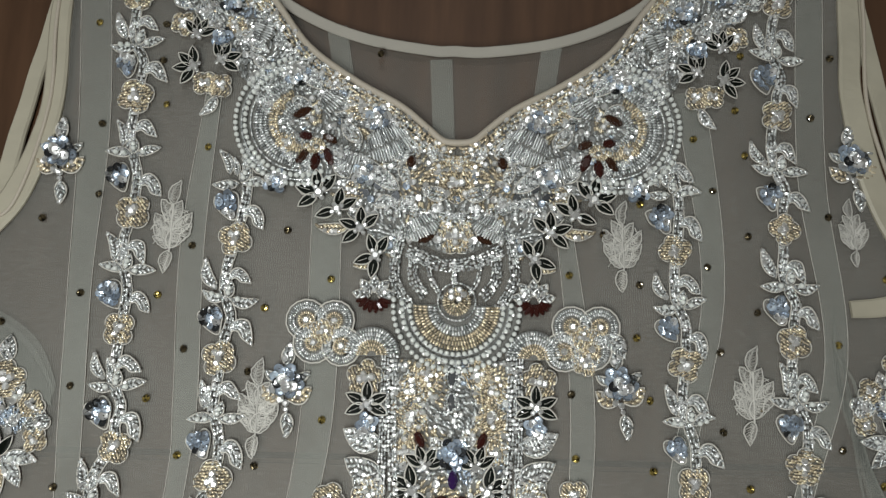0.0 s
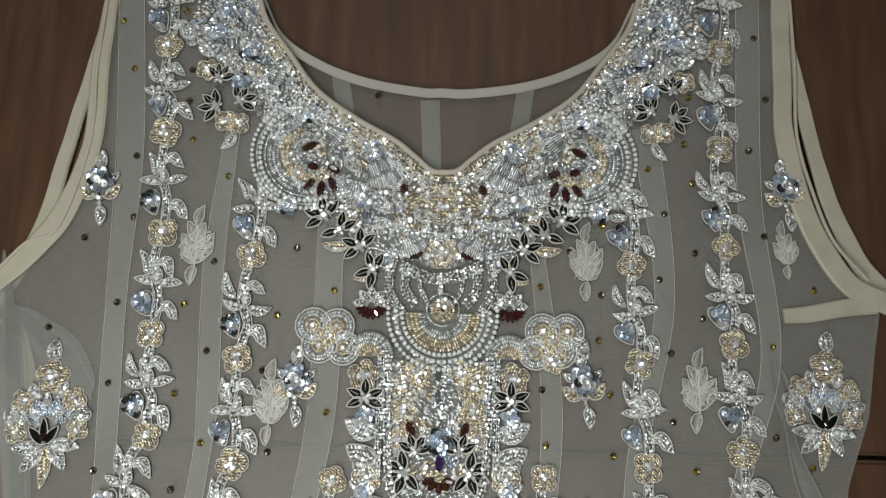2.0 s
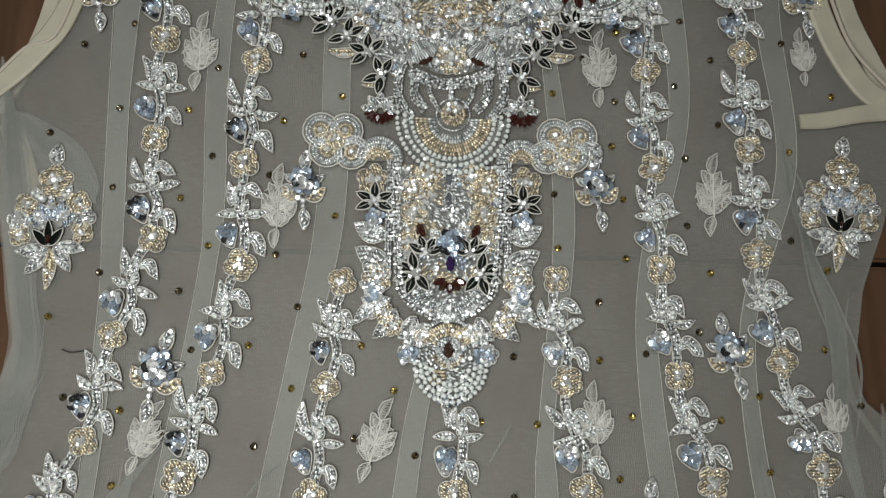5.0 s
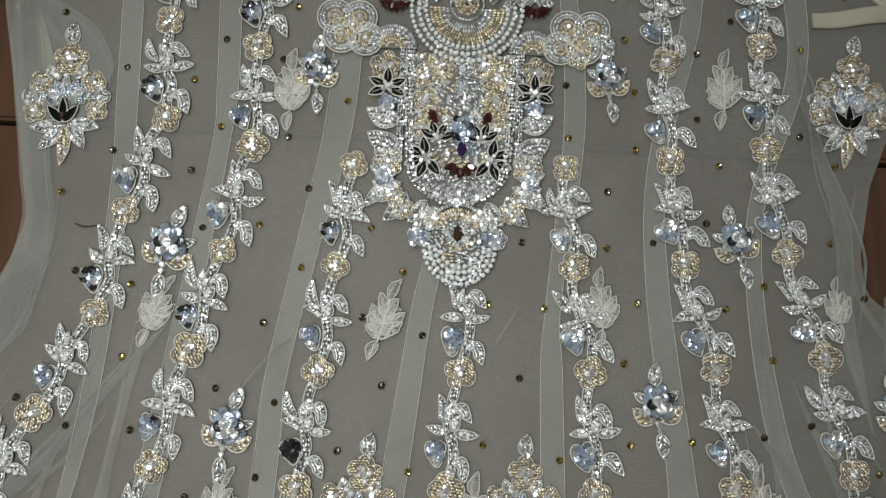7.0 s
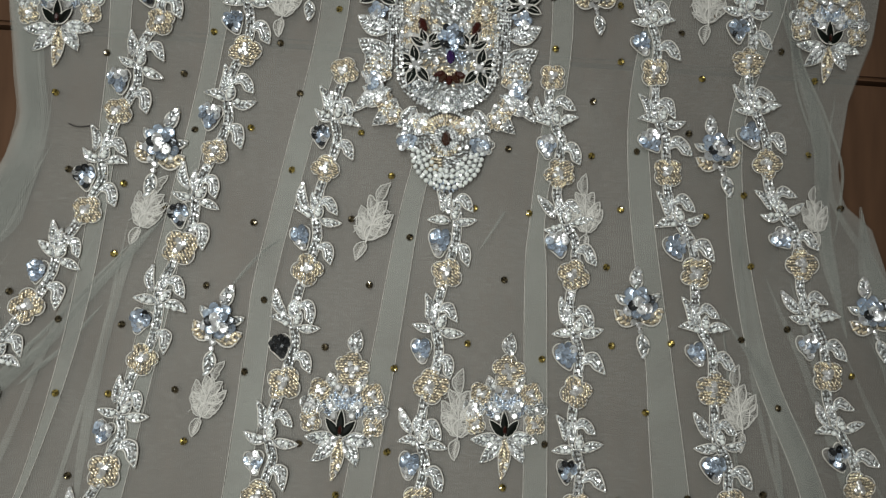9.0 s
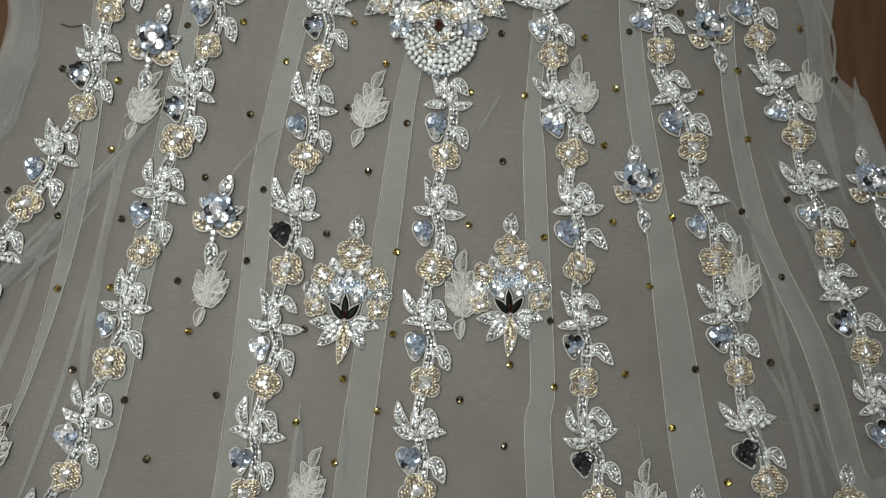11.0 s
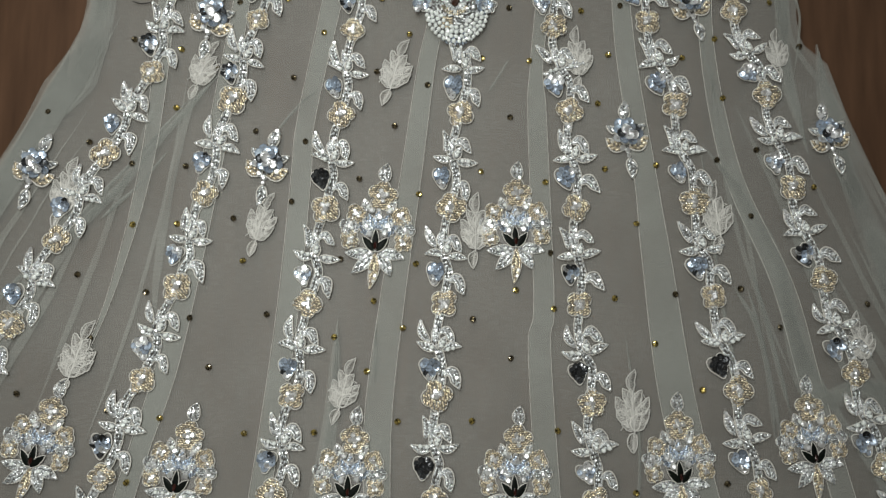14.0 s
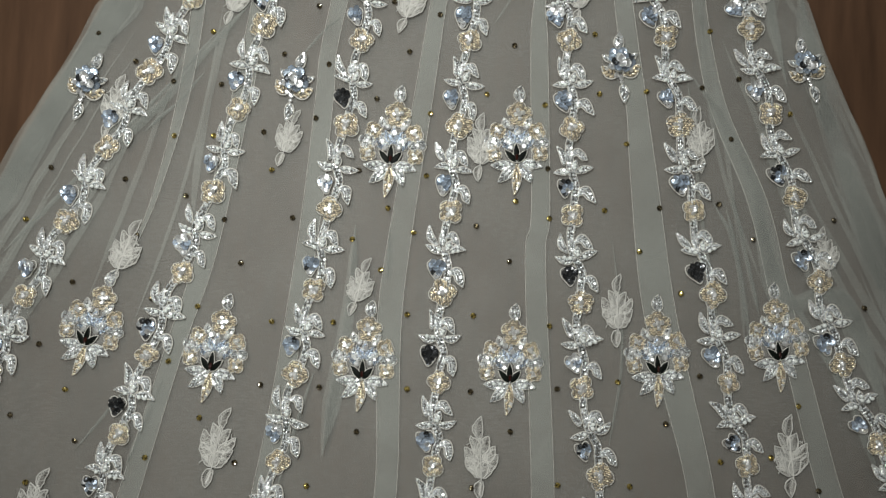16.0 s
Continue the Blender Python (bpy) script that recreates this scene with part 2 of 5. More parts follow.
def leaf_outline(base, tip, width, bend=0.0, steps=7):
    """The left side up and the right side down of a pointed leaf."""
    b, t = Vector(base), Vector(tip)
    d = t - b
    n = Vector((-d.y, d.x)).normalized()
    left, right = [], []
    for i in range(steps + 1):
        s = i / steps
        mid = b + d * s + n * bend * d.length * math.sin(math.pi * s)
        w = 0.5 * width * (math.sin(math.pi * s ** 0.8) ** 0.8 if 0 < s < 1 else 0)
        left.append(mid + n * w)
        right.append(mid - n * w)
    return left, right


def bead_leaf(B, base, tip, width, bend=0.0, fill=SI, z=0.0, pearls=0, bead=0.0027, cord=0.00040):
    """A leaf outlined with thread and filled with slanting rows of beads."""
    left, right = leaf_outline(base, tip, width, bend)
    loop = left + right[-2:0:-1]
    B.plate(loop, NB, z - 0.0003, 0.0002)
    B.cord(loop, cord, TH, z + 0.0006, closed=True, n=4)
    d = Vector(tip) - Vector(base)
    a = math.atan2(d.y, d.x)
    count = max(2, int(d.length / (bead * 0.70)))
    for i in range(count):
        s = (i + 0.7) / (count + 0.4)
        k = min(int(s * (len(left) - 1)), len(left) - 2)
        u = s * (len(left) - 1) - k
        lp, rp = left[k].lerp(left[k + 1], u), right[k].lerp(right[k + 1], u)
        if (lp - rp).length < bead * 0.4:
            continue
        across = max(1, round((lp - rp).length / (bead * 0.95)))
        for j in range(across):
            q = lp.lerp(rp, (j + 0.5) / across)
            lean = 0.75 if across > 1 and j < across / 2 else -0.75
            if rng.random() < 0.17:
                B.stone(q, bead * rng.uniform(0.42, 0.6), CR, z + 0.0006)
            else:
                B.bugle(q, a + lean + rng.uniform(-0.2, 0.2), bead * rng.uniform(0.85, 1.2), bead * 0.29, fill, z + rng.uniform(0, 0.0004))
    for j in range(pearls):
        q = Vector(base).lerp(Vector(tip), 0.28 + 0.28 * j)
        B.ball(q, bead * 0.55, PE, z + 0.0006)


def bead_flower(B, c, radius, petals=4, fill=GO, turn=0.0, z=0.0, heart=CR, bead=0.0023):
    """Round lobes edged with thread, filled with close columns of beads, and an uneven crystal cluster at the heart."""
    c = Vector(c)
    lobes = []
    for k in range(petals):
        a = turn + 2 * math.pi * k / petals + rng.uniform(-0.12, 0.12)
        size = radius * (0.55 if petals <= 4 else 0.46) * rng.uniform(0.80, 1.10)
        lobes.append((c + Vector((math.cos(a), math.sin(a))) * (radius - size), size, a))
    for q, size, a in lobes:
        edge = [q + Vector((math.cos(a + w * 0.27), math.sin(a + w * 0.27))) * size for w in range(-6, 7)]
        B.plate(edge + [c], NB, z - 0.0004, 0.0003, 0.0)
        edge = [p for p in edge if all((p - o).length > r * 0.9 for o, r, _ in lobes if o != q)]
        if len(edge) > 3:
            B.cord(edge, 0.00030, TH, z + 0.0004, n=4)
    lean = turn + rng.uniform(-0.3, 0.3)
    ex, ey = Vector((math.cos(lean), math.sin(lean))), Vector((-math.sin(lean), math.cos(lean)))
    half = int(radius / (bead * 0.62)) + 1
    for i in range(-half, half + 1):
        for j in range(-half, half + 1):
            q = c + ex * (i * bead * 0.62 + rng.uniform(-1, 1) * bead * 0.12) + ey * ((j + 0.5 * (i % 2)) * bead * 0.84 + rng.uniform(-1, 1) * bead * 0.14)
            if any((q - o).length < r * 0.93 for o, r, _ in lobes) and (q - c).length > radius * 0.16:
                B.bugle(q, lean + math.pi / 2 + rng.uniform(-0.3, 0.3), bead * rng.uniform(0.65, 1.0), bead * rng.uniform(0.24, 0.32), fill, z + rng.uniform(0, 0.0005))
    B.stone(c, max(0.0014, radius * 0.23), heart, z + 0.0014)
    for i in range(rng.choice((2, 3, 3, 4))):
        a = i * 1.5708 + turn + rng.uniform(-0.4, 0.4)
        B.stone(c + Vector((math.cos(a), math.sin(a))) * radius * rng.uniform(0.24, 0.36), max(0.0012, radius * rng.uniform(0.16, 0.23)), heart, z + 0.0011)


def sequin_heart(B, c, radius, z=0.0, dark=0.1, pale=0.3):
    """A tulip-shaped patch of overlapping spangles laid like scales, narrowing to its stalk, with a thread edge."""
    c = Vector(c)
    right = [(0.0, 0.80), (0.42, 1.02), (0.80, 0.88), (0.98, 0.45), (0.86, -0.10), (0.52, -0.70), (0.18, -1.20)]
    loop = [c + Vector(p) * radius for p in right] + [c + Vector((-p[0], p[1])) * radius for p in right[:0:-1]]
    loop = [p + Vector((rng.uniform(-1, 1), rng.uniform(-1, 1))) * radius * 0.06 for p in loop]
    B.plate(loop, NB, z - 0.0002, 0.0003)
    B.cord(smooth_line(loop + loop[:1], 3)[:-1], 0.00042, TH, z + 0.0004, closed=True, n=4)
    k = 0
    for row, count in ((-0.78, 1), (-0.40, 2), (0.02, 3), (0.42, 3), (0.74, 2)):
        for i in range(count):
            x = (i - (count - 1) / 2) * 0.58 * radius
            q = rng.random()
            B.sequin(c + Vector((x + rng.uniform(-0.09, 0.09) * radius, (row + rng.uniform(-0.06, 0.06)) * radius)), radius * rng.uniform(0.30, 0.37), DS if q < dark else CR if q < dark + pale else BL, z + 0.0005 + 0.0002 * k, 0.55)
            k += 1


def dark_flower(B, c, size, angles, z=0.0, heart=CR):
    """A star of black navette leaves edged with pale thread round a crystal."""
    c = Vector(c)
    for a in angles:
        a = radians(a)
        d = Vector((math.cos(a), math.sin(a)))
        left, right = leaf_outline(c + d * size * 0.10, c + d * size * 1.04, size * 0.46)
        loop = left + right[-2:0:-1]
        B.plate(loop, BK, z + 0.0004, 0.0006, 0.0003)
        B.cord(loop, 0.00044, TH, z + 0.0010, closed=True, n=4)
        B.cord([c + d * size * 0.40, c + d * size * 0.85], 0.00016, TH, z + 0.0015, n=3)
    if heart is not None:
        B.stone(c, size * 0.2, heart, z + 0.0014)
        for i in range(4):
            a = 0.6 + i * 1.57
            B.stone(c + Vector((math.cos(a), math.sin(a))) * size * 0.26, size * 0.11, heart, z + 0.0014)


def ring_rows(B, c, r0, r1, a0, a1, material, z=0.0, bead=0.0022, radial=True):
    """Beads set side by side round an arc, pointing at its centre."""
    c, r = Vector(c), r0
    while r <= r1:
        count = max(2, int(abs(a1 - a0) * r / (bead * 0.60 if radial else bead * 0.95)))
        for i in range(count):
            a = a0 + (a1 - a0) * (i + 0.5) / count
            q = c + Vector((math.cos(a), math.sin(a))) * r
            B.bugle(q, a + (0 if radial else math.pi / 2) + rng.uniform(-0.1, 0.1), bead * rng.uniform(0.88, 1.05), bead * 0.29, material, z + rng.uniform(0, 0.0002))
        r += bead * 0.98


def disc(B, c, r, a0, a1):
    """The stitched ground under a fan or ring of beads, darkened to stand for shade in the gaps."""
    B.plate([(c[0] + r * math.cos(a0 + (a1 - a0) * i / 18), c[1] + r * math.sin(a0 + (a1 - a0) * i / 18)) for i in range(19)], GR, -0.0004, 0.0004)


def rope(B, points, material=SI, z=0.0, bead=0.0020, stones=0.18, rows=1):
    """Beads threaded along a line, with a crystal here and there."""
    line = smooth_line(points, 10)
    spots, gap = [], 0.0
    for a, b in zip(line, line[1:]):
        d = b - a
        u = gap
        while u < d.length:
            spots.append((a + d * (u / d.length), d))
            u += bead * 0.96
        gap = u - d.length
    for row in range(rows):
        off = (row - (rows - 1) / 2) * bead * 0.66
        for q, d in spots:
            n = Vector((-d.y, d.x)).normalized()
            p = q + n * (off + rng.uniform(-0.16, 0.16) * bead) + d.normalized() * rng.uniform(-0.2, 0.2) * bead
            if rng.random() < stones:
                B.stone(p, bead * rng.uniform(0.34, 0.52), CR, z + 0.0004)
            else:
                B.bugle(p, math.atan2(d.y, d.x) + rng.uniform(-0.25, 0.25), bead * rng.uniform(0.75, 1.05), bead * 0.29, material, z + rng.uniform(0, 0.0005))


def inside(p, poly):
    hit, j = False, len(poly) - 1
    for i in range(len(poly)):
        a, b = poly[i], poly[j]
        if (a[1] > p[1]) != (b[1] > p[1]) and p[0] < (b[0] - a[0]) * (p[1] - a[1]) / (b[1] - a[1]) + a[0]:
            hit = not hit
        j = i
    return hit


def bead_field(B, poly, z=0.0, bead=0.0021, gold=0.12, crystal=0.16, seed=1, spangle=0.0, warm=None):
    """Close, swirling bead filling over an area."""
    r = random.Random(seed)
    x0, x1 = min(p[0] for p in poly), max(p[0] for p in poly)
    y0, y1 = min(p[1] for p in poly), max(p[1] for p in poly)
    step = bead * 0.86
    y = y0
    while y < y1:
        x = x0
        while x < x1:
            q = (x + r.uniform(-0.4, 0.4) * step, y + r.uniform(-0.4, 0.4) * step)
            if inside(q, poly):
                swirl = noise.noise(Vector((q[0] * 26, q[1] * 26, seed))) * 5
                tint = noise.noise(Vector((q[0] * 75, q[1] * 75, seed + 9)))
                if warm:
                    tint += 0.75 * max(0.0, 1 - (Vector(q) - Vector(warm)).length / 0.045)
                if r.random() < spangle:
                    B.sequin(q, r.uniform(0.0015, 0.0023), r.choice((CR, BL, CR, SI)), z + 0.0012, 0.4)
                elif r.random() < crystal:
                    B.stone(q, bead * r.uniform(0.38, 0.72), CR, z + r.uniform(0.0006, 0.0016))
                else:
                    B.bugle(q, swirl + r.uniform(-0.2, 0.2), bead * r.uniform(0.8, 1.2), bead * 0.31, GO if tint > 0.42 - gold * 2 else BL if tint < -0.34 else SI, z + r.uniform(0, 0.0004))
            x += step
        y += step


def sheet(name, rows, material, parent, z, wave=0.0008, thick=0.0003, across=24, label=""):
    """A cloth panel between a left and a right edge, given from top to bottom."""
    verts, faces = [], []
    for y, xa, xb in rows:
        for i in range(across + 1):
            x = xa + (xb - xa) * i / across
            h = z + wave * noise.noise(Vector((x * 22, y * 14, z * 300)))
            verts.append((x, y, h))
    w = across + 1
    for j in range(len(rows) - 1):
        for i in range(across):
            faces.append((j * w + i, (j + 1) * w + i, (j + 1) * w + i + 1, j * w + i + 1))
    me = bpy.data.meshes.new(name)
    me.from_pydata(verts, [], faces)
    me.materials.append(material)
    me.polygons.foreach_set("use_smooth", [True] * len(faces))
    return put(name, me, parent, label=label)


def band(name, points, material, parent, z, thick=0.0012, label="", steps=8, wave=0.0, taper=0.0):
    """A flat strip of cloth along a line of (x, y, width), with rounded edges."""
    line = smooth_line(points, steps)
    profile = ((-0.5, 0.0), (-0.5, 0.55), (-0.40, 1.0), (0.40, 1.0), (0.5, 0.55), (0.5, 0.0))
    verts, faces, n = [], [], len(profile)
    for i, q in enumerate(line):
        a, b = line[max(i - 1, 0)], line[min(i + 1, len(line) - 1)]
        d = Vector((b.x - a.x, b.y - a.y)).normalized()
        side = Vector((-d.y, d.x))
        wide = q.z * (min(1.0, 0.03 + taper * min(i, len(line) - 1 - i) / len(line)) if taper else 1.0)
        for u, h in profile:
            p = Vector((q.x, q.y)) + side * u * wide
            verts.append((p.x, p.y, z + h * thick + wave * noise.noise(Vector((p.x * 45, p.y * 45, 3)))))
    for i in range(len(line) - 1):
        for k in range(n):
            faces.append((i * n + k, i * n + (k + 1) % n, (i + 1) * n + (k + 1) % n, (i + 1) * n + k))
    faces += [tuple(range(n))[::-1], tuple(range((len(line) - 1) * n, len(line) * n))]
    me = bpy.data.meshes.new(name)
    me.from_pydata(verts, [], faces)
    me.materials.append(material)
    return put(name, me, parent, label=label)


# ======== the setting ========
TABLE_Z = -0.010


def box_mesh(name, x0, x1, y0, y1, z0, z1, material, bevel=0.0):
    bm = bmesh.new()
    bmesh.ops.create_cube(bm, size=1.0, matrix=Matrix.LocRotScale(((x0 + x1) / 2, (y0 + y1) / 2, (z0 + z1) / 2), None, (x1 - x0, y1 - y0, z1 - z0)))
    if bevel:
        bmesh.ops.bevel(bm, geom=bm.edges[:], offset=bevel, segments=2, affect="EDGES")
    me = bpy.data.meshes.new(name)
    bm.to_mesh(me)
    bm.free()
    me.materials.append(material)
    return me


for name, c in (("wall_north", (-2.1, 2.1, 2.0, 2.1)), ("wall_south", (-2.1, 2.1, -2.1, -2.0)), ("wall_east", (2.0, 2.1, -2.0, 2.0)), ("wall_west", (-2.1, -2.0, -2.0, 2.0))):
    tagged(new(name, box_mesh(name, *c, -0.8, 2.5, PLASTER)), "plain painted wall closing the room", "wall", kind="structure")
tagged(new("ceiling", box_mesh("ceiling", -2.1, 2.1, -2.1, 2.1, 2.5, 2.6, PLASTER)), "plain painted ceiling of the room", "ceiling", kind="structure")
tagged(new("floor", box_mesh("floor", -2.1, 2.1, -2.1, 2.1, -0.9, -0.8, PLASTER)), "plain floor under the table", "floor", kind="structure")

table = tagged(new("table"), "dark brown stained wooden table under the gown", "table")
for y0, y1 in ((-1.10, -0.4625), (-0.4595, 0.0850), (0.0880, 0.5835), (0.5865, 1.10)):
    put("board", box_mesh("board", -0.9, 0.9, y0, y1, TABLE_Z - 0.03, TABLE_Z, WOOD, 0.002), table)
for x in (-0.8, 0.8):
    for y in (-1.0, 1.0):
        put("leg", box_mesh("leg", x - 0.04, x + 0.04, y - 0.04, y + 0.04, -0.8, TABLE_Z - 0.03, WOOD, 0.004), table)

# ======== the gown ========
gown = tagged(new("gown"), "nude grey tulle gown with silver bead embroidery on a wooden table", "gown")

NECK = [(-0.1229, 0.3726), (-0.1174, 0.3564), (-0.1107, 0.3375), (-0.0959, 0.3172), (-0.0783, 0.2943), (-0.054, 0.2767), (-0.0297, 0.2633), (-0.0162, 0.2525), (-0.0081, 0.2457), (-0.0014, 0.2444)]
BACK_NECK = [(-0.1188, 0.3564), (-0.104, 0.3281), (-0.0783, 0.3105), (-0.0486, 0.2997), (-0.0149, 0.2943), (-0.0027, 0.2943)]
# left and right edges of the front, from shoulder to the lower skirt
LEFT = [(-0.2066, 0.366), (-0.2066, 0.3537), (-0.2079, 0.3038), (-0.2065, 0.2620), (-0.216, 0.2260), (-0.2282, 0.1971), (-0.2525, 0.1715), (-0.2560, 0.1539), (-0.2417, 0.0918), (-0.2295, 0.0324), (-0.2349, 0.0108), (-0.2484, -0.0189), (-0.266, -0.0554), (-0.2903, -0.1053), (-0.3119, -0.1526), (-0.355, -0.25), (-0.41, -0.38)]
RIGHT = [(0.2066, 0.3632), (0.2052, 0.3159), (0.2039, 0.2741), (0.2106, 0.2336), (0.2201, 0.2079), (0.2362, 0.1836), (0.2538, 0.1728), (0.2484, 0.1485), (0.2417, 0.1094), (0.2268, 0.0716), (0.2201, 0.0324), (0.2228, 0.0121), (0.2389, -0.0014), (0.2497, -0.0351), (0.2741, -0.0945), (0.2916, -0.1391), (0.335, -0.25), (0.385, -0.38)]
TOP = 0.3625


def along(line, y):
    """Where an edge lies at height y."""
    pts = sorted(line, key=lambda p: p[1])
    return float(np.interp(y, [p[1] for p in pts], [p[0] for p in pts]))


def levels(a, b, step=0.006):
    n = max(2, int(abs(b - a) / step))
    return [a + (b - a) * i / n for i in range(n + 1)]


v_low = NECK[-1][1]
sheet("left_front_bodice", [(y, along(LEFT, y), along(NECK, y)) for y in levels(TOP, v_low)], NET, gown, -0.0012, label="sheer tulle shoulder panel")
sheet("right_front_bodice", [(y, -along(NECK, y), along(RIGHT, y)) for y in levels(TOP, v_low)], NET, gown, -0.0012, label="sheer tulle shoulder panel")
sheet("front_panel", [(y, along(LEFT, y), along(RIGHT, y)) for y in levels(v_low, -0.38)], NET, gown, -0.0012, across=60, label="sheer nude grey tulle front")
b_low = BACK_NECK[-1][1]
sheet("left_back_bodice", [(y, along(LEFT, y) - 0.004, along(BACK_NECK, y)) for y in levels(TOP - 0.004, b_low)], NET_BACK, gown, -0.0058)
sheet("right_back_bodice", [(y, -along(BACK_NECK, y), along(RIGHT, y) + 0.004) for y in levels(TOP - 0.004, b_low)], NET_BACK, gown, -0.0058)
sheet("back_panel", [(y, along(LEFT, y) - 0.003, along(RIGHT, y) + 0.003) for y in levels(b_low, -0.38)], NET_BACK, gown, -0.0058, across=60, label="sheer tulle back seen through the front")

# neck cord, back neck facing, armhole bindings
neck_line = NECK + [(-x, y) for x, y in NECK[-2::-1]]
B = Beads()
B.cord(smooth_line(neck_line, 6), 0.0019, TH, 0.0006, n=8)
ob = put("neck_cord", B.mesh("neck_cord"), gown, label="cream corded neckline edge")
ob.data.materials[0] = CORD
B = Beads()
for off, m, gem in ((0.0033, GO, 0.10), (0.0055, GO, 0.30), (0.0079, SI, 0.45), (0.0102, SI, 0.20)):
    row = []
    for i, q in enumerate(NECK):
        a, b = Vector(NECK[max(i - 1, 0)]), Vector(NECK[min(i + 1, len(NECK) - 1)])
        d = (b - a).normalized() if i < len(NECK) - 1 else Vector((1, 0))
        row.append(Vector(q) + Vector((d.y, -d.x)) * off)
    rope(B, row, m, 0.0008, 0.0024, gem)
mesh = B.mesh("neck_edging")
put("neck_edging", mesh, gown)
put("neck_edging", mesh, gown, scale=-1)
back_line = [(x, y + 0.0022, 0.0060) for x, y in BACK_NECK] + [(-x, y + 0.0022, 0.0060) for x, y in BACK_NECK[-2::-1]]
band("back_neck_facing", back_line, mat("pale_facing", (0.42, 0.40, 0.35), 0.7, 0, 0.08, island=False, noise_scale=80), gown, -0.0052, 0.0012, "pale folded facing of the back neckline")


def widths(points, ws):
    return [(p[0], p[1], w) for p, w in zip(points, ws)]


band("armhole_binding", widths([(-0.2072, 0.362), (-0.2075, 0.3537), (-0.2095, 0.3038), (-0.2085, 0.2592), (-0.2190, 0.2180), (-0.2330, 0.1950), (-0.2540, 0.1735), (-0.2700, 0.162)], [0.008, 0.0085, 0.0110, 0.0112, 0.0130, 0.0130, 0.0125, 0.011]), SATIN, gown, -0.0008, 0.0022, "cream satin armhole binding", wave=0.0012)
band("back_armhole_binding", widths([(-0.2106, 0.3524), (-0.2187, 0.2984), (-0.2268, 0.2538), (-0.2336, 0.2133), (-0.2417, 0.1903), (-0.2565, 0.162)], [0.006, 0.0080, 0.0085, 0.0095, 0.0105, 0.011]), SATIN, gown, -0.0070, 0.0022, "cream satin binding of the back armhole", wave=0.0012)
band("armhole_binding", widths([(0.2066, 0.3632), (0.2052, 0.3159), (0.2039, 0.2741), (0.2106, 0.2336), (0.2201, 0.2079), (0.2362, 0.1836), (0.2579, 0.1728)], [0.0112, 0.0115, 0.0115, 0.0130, 0.0135, 0.0130, 0.013]), SATIN, gown, -0.0008, 0.0022, "cream satin armhole binding", wave=0.0012)
band("back_armhole_binding", widths([(0.212, 0.3524), (0.2174, 0.3092), (0.2255, 0.2606), (0.2336, 0.2282), (0.2457, 0.1985), (0.2646, 0.1755)], [0.005, 0.0085, 0.0095, 0.011, 0.0115, 0.012]), SATIN, gown, -0.0070, 0.0022, "cream satin binding of the back armhole", wave=0.0012)
for line in ([(-0.2093, 0.3524), (-0.2106, 0.3038), (-0.2093, 0.2579), (-0.2214, 0.2066), (-0.2389, 0.1958), (-0.2552, 0.1769)], [(0.212, 0.3618), (0.212, 0.3159), (0.2106, 0.2714), (0.2187, 0.2336), (0.2282, 0.2079), (0.2457, 0.1863)]):
    B = Beads()
    B.cord(smooth_line(line, 8), 0.0011, TH, 0.0016, n=6)
    ob = put("binding_piping", B.mesh("binding_piping"), gown)
    ob.data.materials[0] = CORD
band("side_tab", widths([(-0.2471, 0.1539), (-0.2403, 0.1418), (-0.2322, 0.1188), (-0.2241, 0.0972)], [0.010, 0.0125, 0.0135, 0.0125]), SATIN, gown, -0.0040, 0.0015, "loose cream satin tape end at the side seam", wave=0.001)
band("side_tab", widths([(0.1958, 0.1647), (0.2106, 0.1661), (0.2309, 0.1701), (0.2497, 0.1728)], [0.0085, 0.0095, 0.0100, 0.011]), SATIN, gown, -0.0002, 0.0016, "loose cream satin tape end with a frayed edge", wave=0.001)

